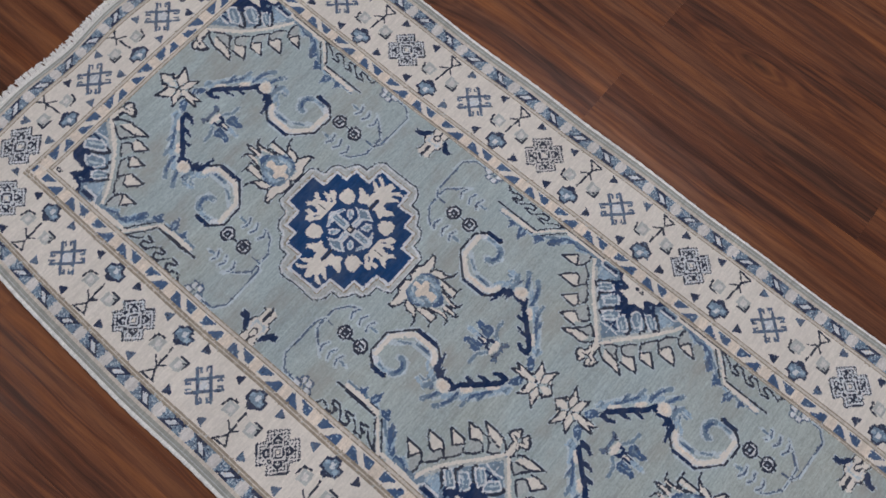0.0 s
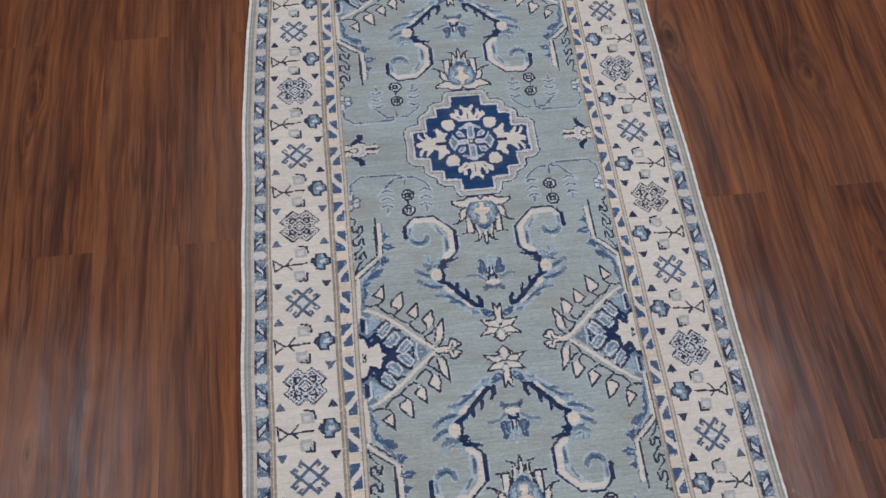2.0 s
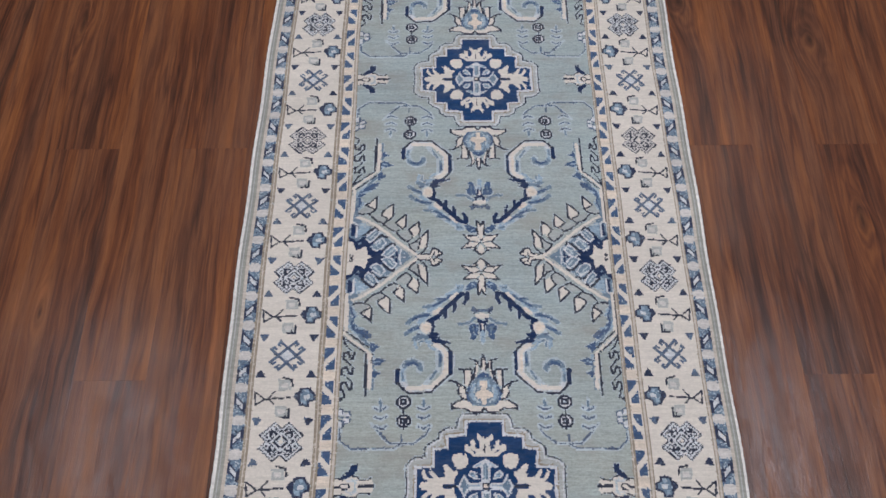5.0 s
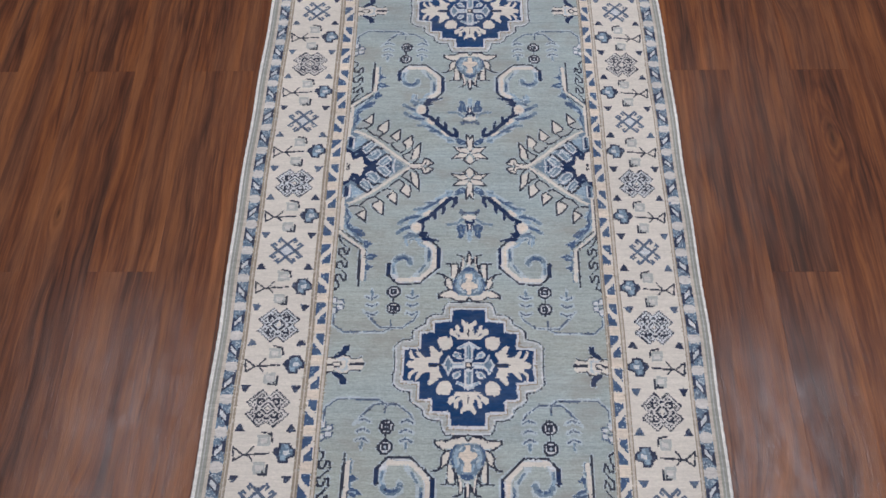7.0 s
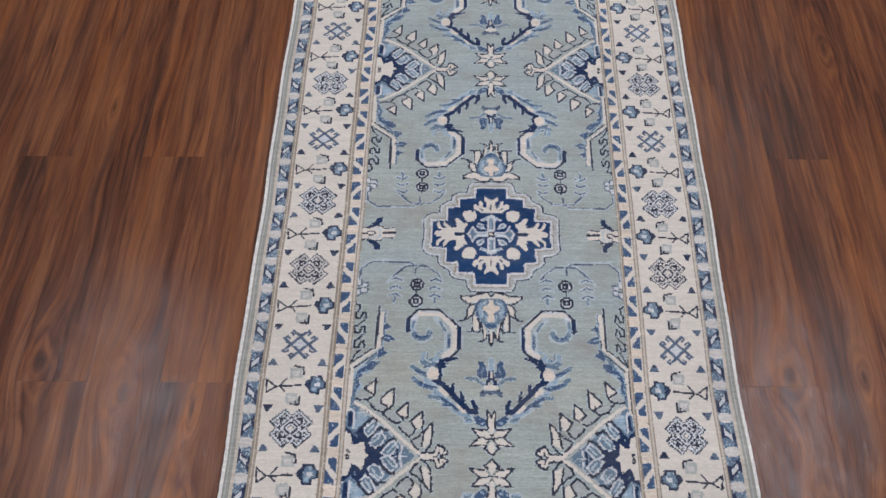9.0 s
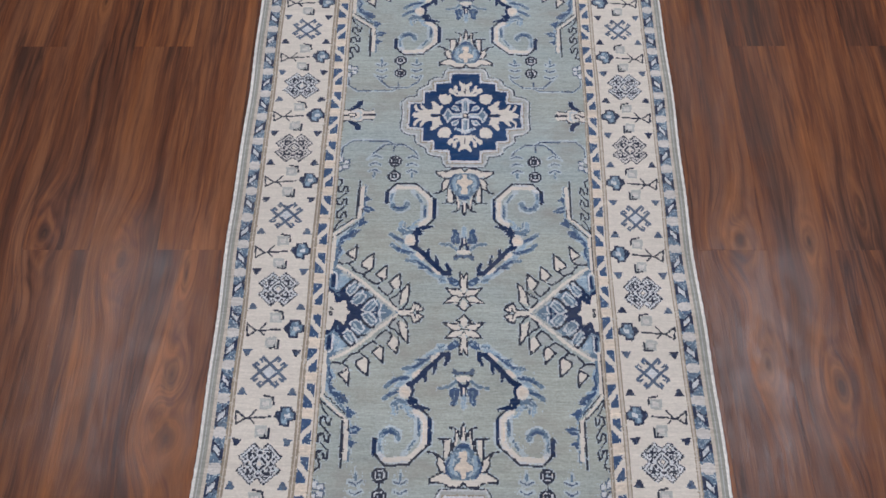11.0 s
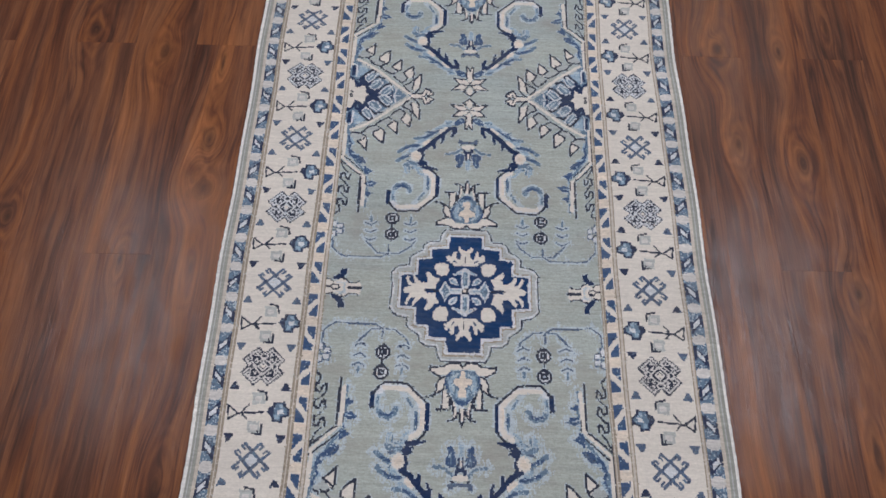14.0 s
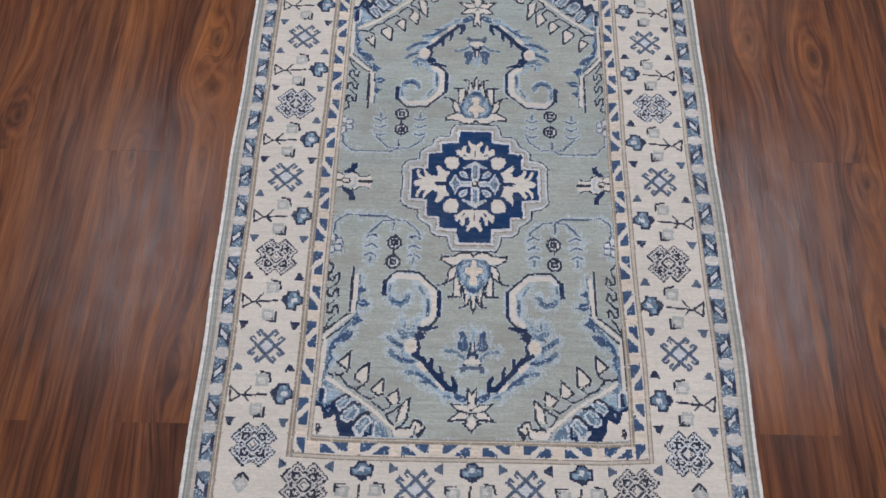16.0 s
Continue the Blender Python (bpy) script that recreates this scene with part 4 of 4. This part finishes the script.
random.seed(4)
places = []
guard_dye, guard_owner = dye.copy(), owner.copy()
for sx in (-1, 1):
    for k in range(9):
        for sy in (-1, 1):
            places.append((sx * MID_X, sy * (k + 0.5) * STEP, k % 2 == 0, (sx, 0), (0, 1)))
    for k in range(-8, 9):
        vase(sx * MID_X, k * STEP, (sx, 0), (0, 1))
for sy in (-1, 1):
    for ex, dense in ((-0.235, True), (-0.0783, False), (0.0783, False), (0.235, True)):
        places.append((ex, sy * MID_Y, dense, (0, sy), (1, 0)))
    for ex in (-0.157, 0.0, 0.157):
        vase(ex, sy * (MID_Y + 0.004), (0, sy * 1.2), (0.95, 0))
    for sx in (-1, 1):
        mark = ornament("corner_motif", "grey squares with charcoal hooks", main_border)
        tie(MOTIFS["vase"][-7:], sx * 0.306, sy * 1.318, (sx * 0.7, 0.7 * sy), (-0.7 * sx, 0.7 * sy), 0.03, 0.03, mark)
for number, (cx, cy, dense, outward, along) in enumerate(places):
    rosette(cx, cy, number) if dense else lattice(cx, cy)
    for so in (-1, 1):
        for sa in (-1, 1):
            if abs(cy) > 1.2 and sa * (cx if along[0] else cy) > 0 and dense and not along[0]:
                continue
            ox, oy = so * (0.0275 if along[0] else 0.0395), sa * 0.033
            fx, fy = cx + outward[0] * ox + along[0] * oy, cy + outward[1] * ox + along[1] * oy
            mark = ornament("fleck_motif", "small slate-blue triangle", main_border)
            tie(FLECK if random.random() < 0.45 else FLECK_PALE, fx, fy, outward, (along[0] * sa, along[1] * sa), 0.012, 0.012, mark)

dye[level != 4], owner[level != 4] = guard_dye[level != 4], guard_owner[level != 4]

# a pale knot round the blue and dark figures of the field
ground, pale = CODES.index("G"), CODES.index("X")
cool = np.isin(dye, [CODES.index(c) for c in "BLANMKQ"])
beside = np.zeros_like(cool)
for axis in (0, 1):
    for way in (1, -1):
        beside |= np.roll(cool, way, axis)
spin = np.random.rand(NY, NX)
dye[beside & (dye == ground) & (spin < 0.55)] = pale
# each dye bath gave uneven blues
for code, first, second, third in (("B", "A", "M", "L"), ("L", "X", "A", "V"), ("A", "L", "V", "X"), ("T", "Y", "H", "Y"), ("D", "A", "M", "B"), ("M", "D", "K", "K"), ("E", "V", "C", "F")):
    here = dye == CODES.index(code)
    cloud = np.random.rand(NY // 3 + 2, NX // 3 + 2).repeat(3, 0).repeat(3, 1)[:NY, :NX] * 0.55 + np.random.rand(NY, NX) * 0.45
    scale = 0.22 if code in "AB" else 0.4 if code in "ETL" else 0.65
    dye[here & (cloud < 0.30 * scale)] = CODES.index(first)
    dye[here & (cloud > 1 - 0.26 * scale)] = CODES.index(second)
    dye[here & (np.abs(cloud - 0.42) < 0.04 * scale)] = CODES.index(third)
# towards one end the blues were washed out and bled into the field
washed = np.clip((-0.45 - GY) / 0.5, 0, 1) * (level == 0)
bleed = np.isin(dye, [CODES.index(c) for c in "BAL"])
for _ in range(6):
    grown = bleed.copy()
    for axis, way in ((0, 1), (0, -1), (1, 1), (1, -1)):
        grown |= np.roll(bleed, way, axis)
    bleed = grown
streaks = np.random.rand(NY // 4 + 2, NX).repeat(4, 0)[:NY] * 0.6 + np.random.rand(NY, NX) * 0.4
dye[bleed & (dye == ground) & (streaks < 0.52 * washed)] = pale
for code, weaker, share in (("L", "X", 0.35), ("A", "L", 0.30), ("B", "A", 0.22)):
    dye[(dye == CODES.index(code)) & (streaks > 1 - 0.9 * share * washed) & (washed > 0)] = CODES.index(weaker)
# pile leans over its neighbours: the edge of every figure is a little uneven
loose = np.random.rand(NY, NX)
for low, high, axis, way in ((0.0, 0.04, 0, 1), (0.04, 0.08, 0, -1), (0.08, 0.12, 1, 1), (0.12, 0.16, 1, -1)):
    moved = (loose >= low) & (loose < high) & (level % 2 == 0) & (level < 8) & ((level != 4) | (loose < low + 0.015))
    shifted_dye, shifted_owner = np.roll(dye, way, axis), np.roll(owner, way, axis)
    dye[moved], owner[moved] = shifted_dye[moved], shifted_owner[moved]


# the cloth as it lies: the loom's width wanders, the near half is knotted a little looser
def cloth(x, y):
    right = np.interp(y, (-1.4, -0.96, -0.3, 0.0, 0.37, 0.65, 1.4), (0.413, 0.412, 0.4005, 0.401, 0.402, 0.400, 0.402))
    left = np.interp(y, (-1.4, -1.0, 0.0, 0.6, 1.0, 1.4), (0.409, 0.413, 0.417, 0.417, 0.407, 0.384))
    ax = np.abs(x)
    bulge = np.where(x > 0, np.interp(y, (-1.2, -0.96, -0.38, -0.08, 0.37, 0.66, 1.2), (0.0, -0.002, -0.0045, 0.001, 0.003, 0.0, 0.0)), 0.002)
    slide = np.where(x > 0, np.interp(y, (-1.35, -0.95, -0.66, -0.37, -0.07, 0.37, 0.66, 1.2), (0.004, 0.011, 0.0135, 0.003, -0.0025, -0.001, -0.0025, 0.0)),
                     np.interp(y, (-1.35, -0.95, -0.66, -0.37, -0.07, 0.37, 0.66, 1.2), (0.002, 0.005, 0.004, 0.005, -0.0025, -0.0045, -0.0035, 0.0)))
    warped = np.where(ax < 0.23, ax, 0.23 + (ax - 0.23) * (np.where(x > 0, right, left) - 0.23) / (HALF_W - 0.23))
    warped = warped + bulge * np.sin(np.clip((ax - 0.2) / 0.21, 0, 1) * np.pi)
    warped = warped - np.where(x > 0, 0.0042, 0.0) * np.exp(-((ax - 0.24) / 0.03) ** 2) * np.clip((1.15 - np.abs(y)) / 0.2, 0, 1)
    skew = 0.014 * np.clip((y - 1.05) / 0.3, 0, 1) * np.clip(-x / 0.4, 0, 1) - slide * np.clip((ax - 0.19) / 0.08, 0, 1)
    drift = np.interp(y, (-0.3, 0.0, 0.4), (0.0, 0.0022, 0.0045)) * np.clip((0.27 - ax) / 0.08, 0, 1)
    wave = 0.0012 * np.sin(y * 11.0 + 1.0) + 0.0008 * np.sin(y * 27.0)
    return np.sign(x) * warped + wave * (ax / HALF_W) + drift, np.where(y < 0, y * 1.033, y) - skew + 0.0015 * np.sin(x * 9.0) * (np.abs(y) / HALF_L) + 0.0035 * np.sin(x * 31.0 + 0.6) * np.clip((np.abs(y) - 1.24) / 0.13, 0, 1) ** 2


VX, VY = np.meshgrid(np.arange(NX + 1) * KNOT - HALF_W, np.arange(NY + 1) * KNOT - HALF_L)
WX, WY = cloth(VX, VY)
rim = np.minimum(HALF_W - np.abs(VX), HALF_L - np.abs(VY))
WZ = PILE * (0.45 + 0.55 * np.sqrt(np.clip(rim / 0.008, 0, 1))) + np.random.uniform(-0.0002, 0.0002, VX.shape)
WZ += 0.0012 * np.sin(WY * 6.0 + 2.0 * WX) * np.clip(np.abs(VX) / HALF_W, 0, 1) ** 3
points = np.stack((WX, WY, WZ), axis=-1).reshape(-1, 3)
corner = J * (NX + 1) + I
quads = np.stack((corner, corner + 1, corner + NX + 2, corner + NX + 1), axis=-1).reshape(-1, 4)
flat_owner, flat_dye = owner.reshape(-1), dye.reshape(-1)
order = np.argsort(flat_owner, kind="stable")
starts = np.searchsorted(flat_owner[order], np.arange(len(ornaments) + 1))

rug = tagged(new("runner_rug"), "grey-green hand-knotted runner rug with navy medallions and ivory border", "rug")


def knotted(number):
    name, label, within = ornaments[number]
    faces = order[starts[number]:starts[number + 1]]
    if not len(faces):
        return None
    used, index = np.unique(quads[faces], return_inverse=True)
    data = bpy.data.meshes.new(name)
    data.vertices.add(len(used))
    data.vertices.foreach_set("co", points[used].ravel())
    data.loops.add(4 * len(faces))
    data.loops.foreach_set("vertex_index", index.ravel().astype(np.int32))
    data.polygons.add(len(faces))
    data.polygons.foreach_set("loop_start", np.arange(0, 4 * len(faces), 4, dtype=np.int32))
    codes, slot = np.unique(flat_dye[faces], return_inverse=True)
    for code in codes:
        data.materials.append(WOOL[code])
    data.polygons.foreach_set("material_index", slot.ravel().astype(np.int32))
    data.update(calc_edges=True)
    return tagged(new(name, data), label)


made = {}
for number in range(len(ornaments)):
    ob = knotted(number)
    if ob:
        made[number] = ob
        within = ornaments[number][2]
        ob.parent = rug if within < 0 else made[within]
tagged(made[0], "grey-green knotted field with faint dye bands")

# cotton backing under the pile
bm = bmesh.new()
for z in (0.0005, 0.0045):
    rows = []
    for y in np.linspace(-HALF_L + 0.004, HALF_L - 0.004, 80):
        rows.append([bm.verts.new((*[float(c) for c in cloth(np.float64(x), np.float64(y))], z)) for x in (-HALF_W + 0.004, HALF_W - 0.004)])
    low = rows if z < 0.001 else low
for top in (False, True):
    grid = rows if top else low
    for a, b in zip(grid, grid[1:]):
        bm.faces.new((a[0], a[1], b[1], b[0]) if top else (a[0], b[0], b[1], a[1]))
for a, b, c, d in zip(low, low[1:], rows, rows[1:]):
    bm.faces.new((a[0], c[0], d[0], b[0]))
    bm.faces.new((a[1], b[1], d[1], c[1]))
bm.faces.new((low[0][0], low[0][1], rows[0][1], rows[0][0]))
bm.faces.new((low[-1][1], low[-1][0], rows[-1][0], rows[-1][1]))
part("backing", bm, WOOL[CODES.index("W")], rug, "white cotton foundation")

# overcast cord along each long side
for side in (-1, 1):
    bm = bmesh.new()
    last = None
    for number, y in enumerate(np.linspace(-HALF_L, HALF_L, 900)):
        x, yy = (float(c) for c in cloth(np.float64(side * HALF_W), np.float64(y)))
        radius = 0.0028 + 0.0003 * math.sin(number * 0.9) + random.uniform(-0.0002, 0.0002)
        ring = [bm.verts.new((x + radius * math.cos(a * math.pi / 4), yy + 0.0012 * math.sin(a * math.pi / 4), 0.0042 + radius * math.sin(a * math.pi / 4))) for a in range(8)]
        if last:
            for a in range(8):
                bm.faces.new((last[a], last[a - 1], ring[a - 1], ring[a]))
        last = ring
    part("selvedge", bm, WOOL[CODES.index("W")], rug, "white overcast side cord")


# knotted cotton fringe
def tassel(seed):
    rng = random.Random(seed)
    bm = bmesh.new()
    for strand in range(4):
        start, bend, length = (strand - 1.5) * 0.0019, rng.uniform(-0.003, 0.003), rng.uniform(0.013, 0.018)
        last = None
        for step in range(6):
            s = step / 5
            cx, cy, cz = start * (1 - 0.6 * math.sin(s * 3)) + bend * s * s, length * s, 0.0045 - 0.0022 * s + 0.0015 * math.sin(s * 4 + strand)
            radius = 0.0019 * (1.25 - 0.5 * s)
            ring = [bm.verts.new((cx + radius * math.cos(a * math.pi / 2.5), cy, max(cz + radius * math.sin(a * math.pi / 2.5), 0.0003))) for a in range(5)]
            if last:
                for a in range(5):
                    bm.faces.new((last[a], ring[a], ring[a - 1], last[a - 1]))
            last = ring
        bm.faces.new(last)
    data = bpy.data.meshes.new("tassel")
    bm.to_mesh(data)
    bm.free()
    data.materials.append(WOOL[CODES.index("W")])
    return data


tassels = [tassel(seed) for seed in range(6)]
rng = random.Random(3)
for end in (-1, 1):
    for number in range(149):
        x = -HALF_W + 0.004 + number * (2 * HALF_W - 0.008) / 148 + rng.uniform(-0.001, 0.001)
        wx, wy = (float(c) for c in cloth(np.float64(x), np.float64(end * (HALF_L - 0.002))))
        ob = new("tassel", rng.choice(tassels))
        ob.parent = rug
        ob.matrix_local = pose(wx, wy, 0.0, 0, 0, (0 if end > 0 else 180) + rng.uniform(-14, 14))

# ---- floor planks, laid lengthwise, half a plank staggered ----
WIDE, LONG, SLANT = 0.1195, 0.955, radians(0.55)
LAY = Matrix.Rotation(SLANT, 4, "Z")


def plank_shape(bm, x0, y0, x1, y1, gap=0.00003, soft=0.00012):
    rings = []
    for inset, z in ((gap, -0.011), (gap, -soft), (gap + soft, 0.0)):
        rings.append([bm.verts.new((x, y, z)) for x, y in ((x0 + inset, y0 + inset), (x1 - inset, y0 + inset), (x1 - inset, y1 - inset), (x0 + inset, y1 - inset))])
    for low, high in zip(rings, rings[1:]):
        for a in range(4):
            bm.faces.new((low[a - 1], low[a], high[a], high[a - 1]))
    bm.faces.new(rings[-1])


bm = bmesh.new()
plank_shape(bm, 0, 0, WIDE, LONG)
plank_mesh = bpy.data.meshes.new("plank")
bm.to_mesh(plank_mesh)
bm.free()
plank_mesh.materials.append(PLANK)
rest = bmesh.new()
for row in range(-28, 36):
    x = -0.5445 + row * WIDE
    cuts = [y0 + number * LONG for y0, numbers in ((-1.2525, range(-6, 0)), (0.650, range(0, 6))) for number in numbers]
    cuts = sorted(cuts + [-1.2525, -0.290]) if row % 2 == 0 else sorted([-0.774 - number * LONG for number in range(7)] + [0.182 + number * 0.938 for number in range(6)])
    for y, end in zip(cuts, cuts[1:]):
        if -1.75 < x < 1.65 and -2.7 < y < 1.9:
            ob = new("plank", plank_mesh)
            ob.parent = floor
            ob.matrix_local = LAY @ pose(x, y, 0) @ Matrix.Diagonal((1, (end - y) / LONG, 1, 1))
        elif X0 - 0.05 < x < X1 and Y0 - LONG < y < Y1 + 0.05:
            x0, y0, x1, y1 = max(x, X0 + 0.02), max(y, Y0 + 0.05), min(x + WIDE, X1 - 0.02), min(end, Y1 - 0.05)
            if x1 - x0 > 0.02 and y1 - y0 > 0.02:
                plank_shape(rest, x0, y0, x1, y1)
bmesh.ops.transform(rest, matrix=LAY, verts=rest.verts)
tagged(part("far_planks", rest, PLANK_FAR, floor), kind="stuff")
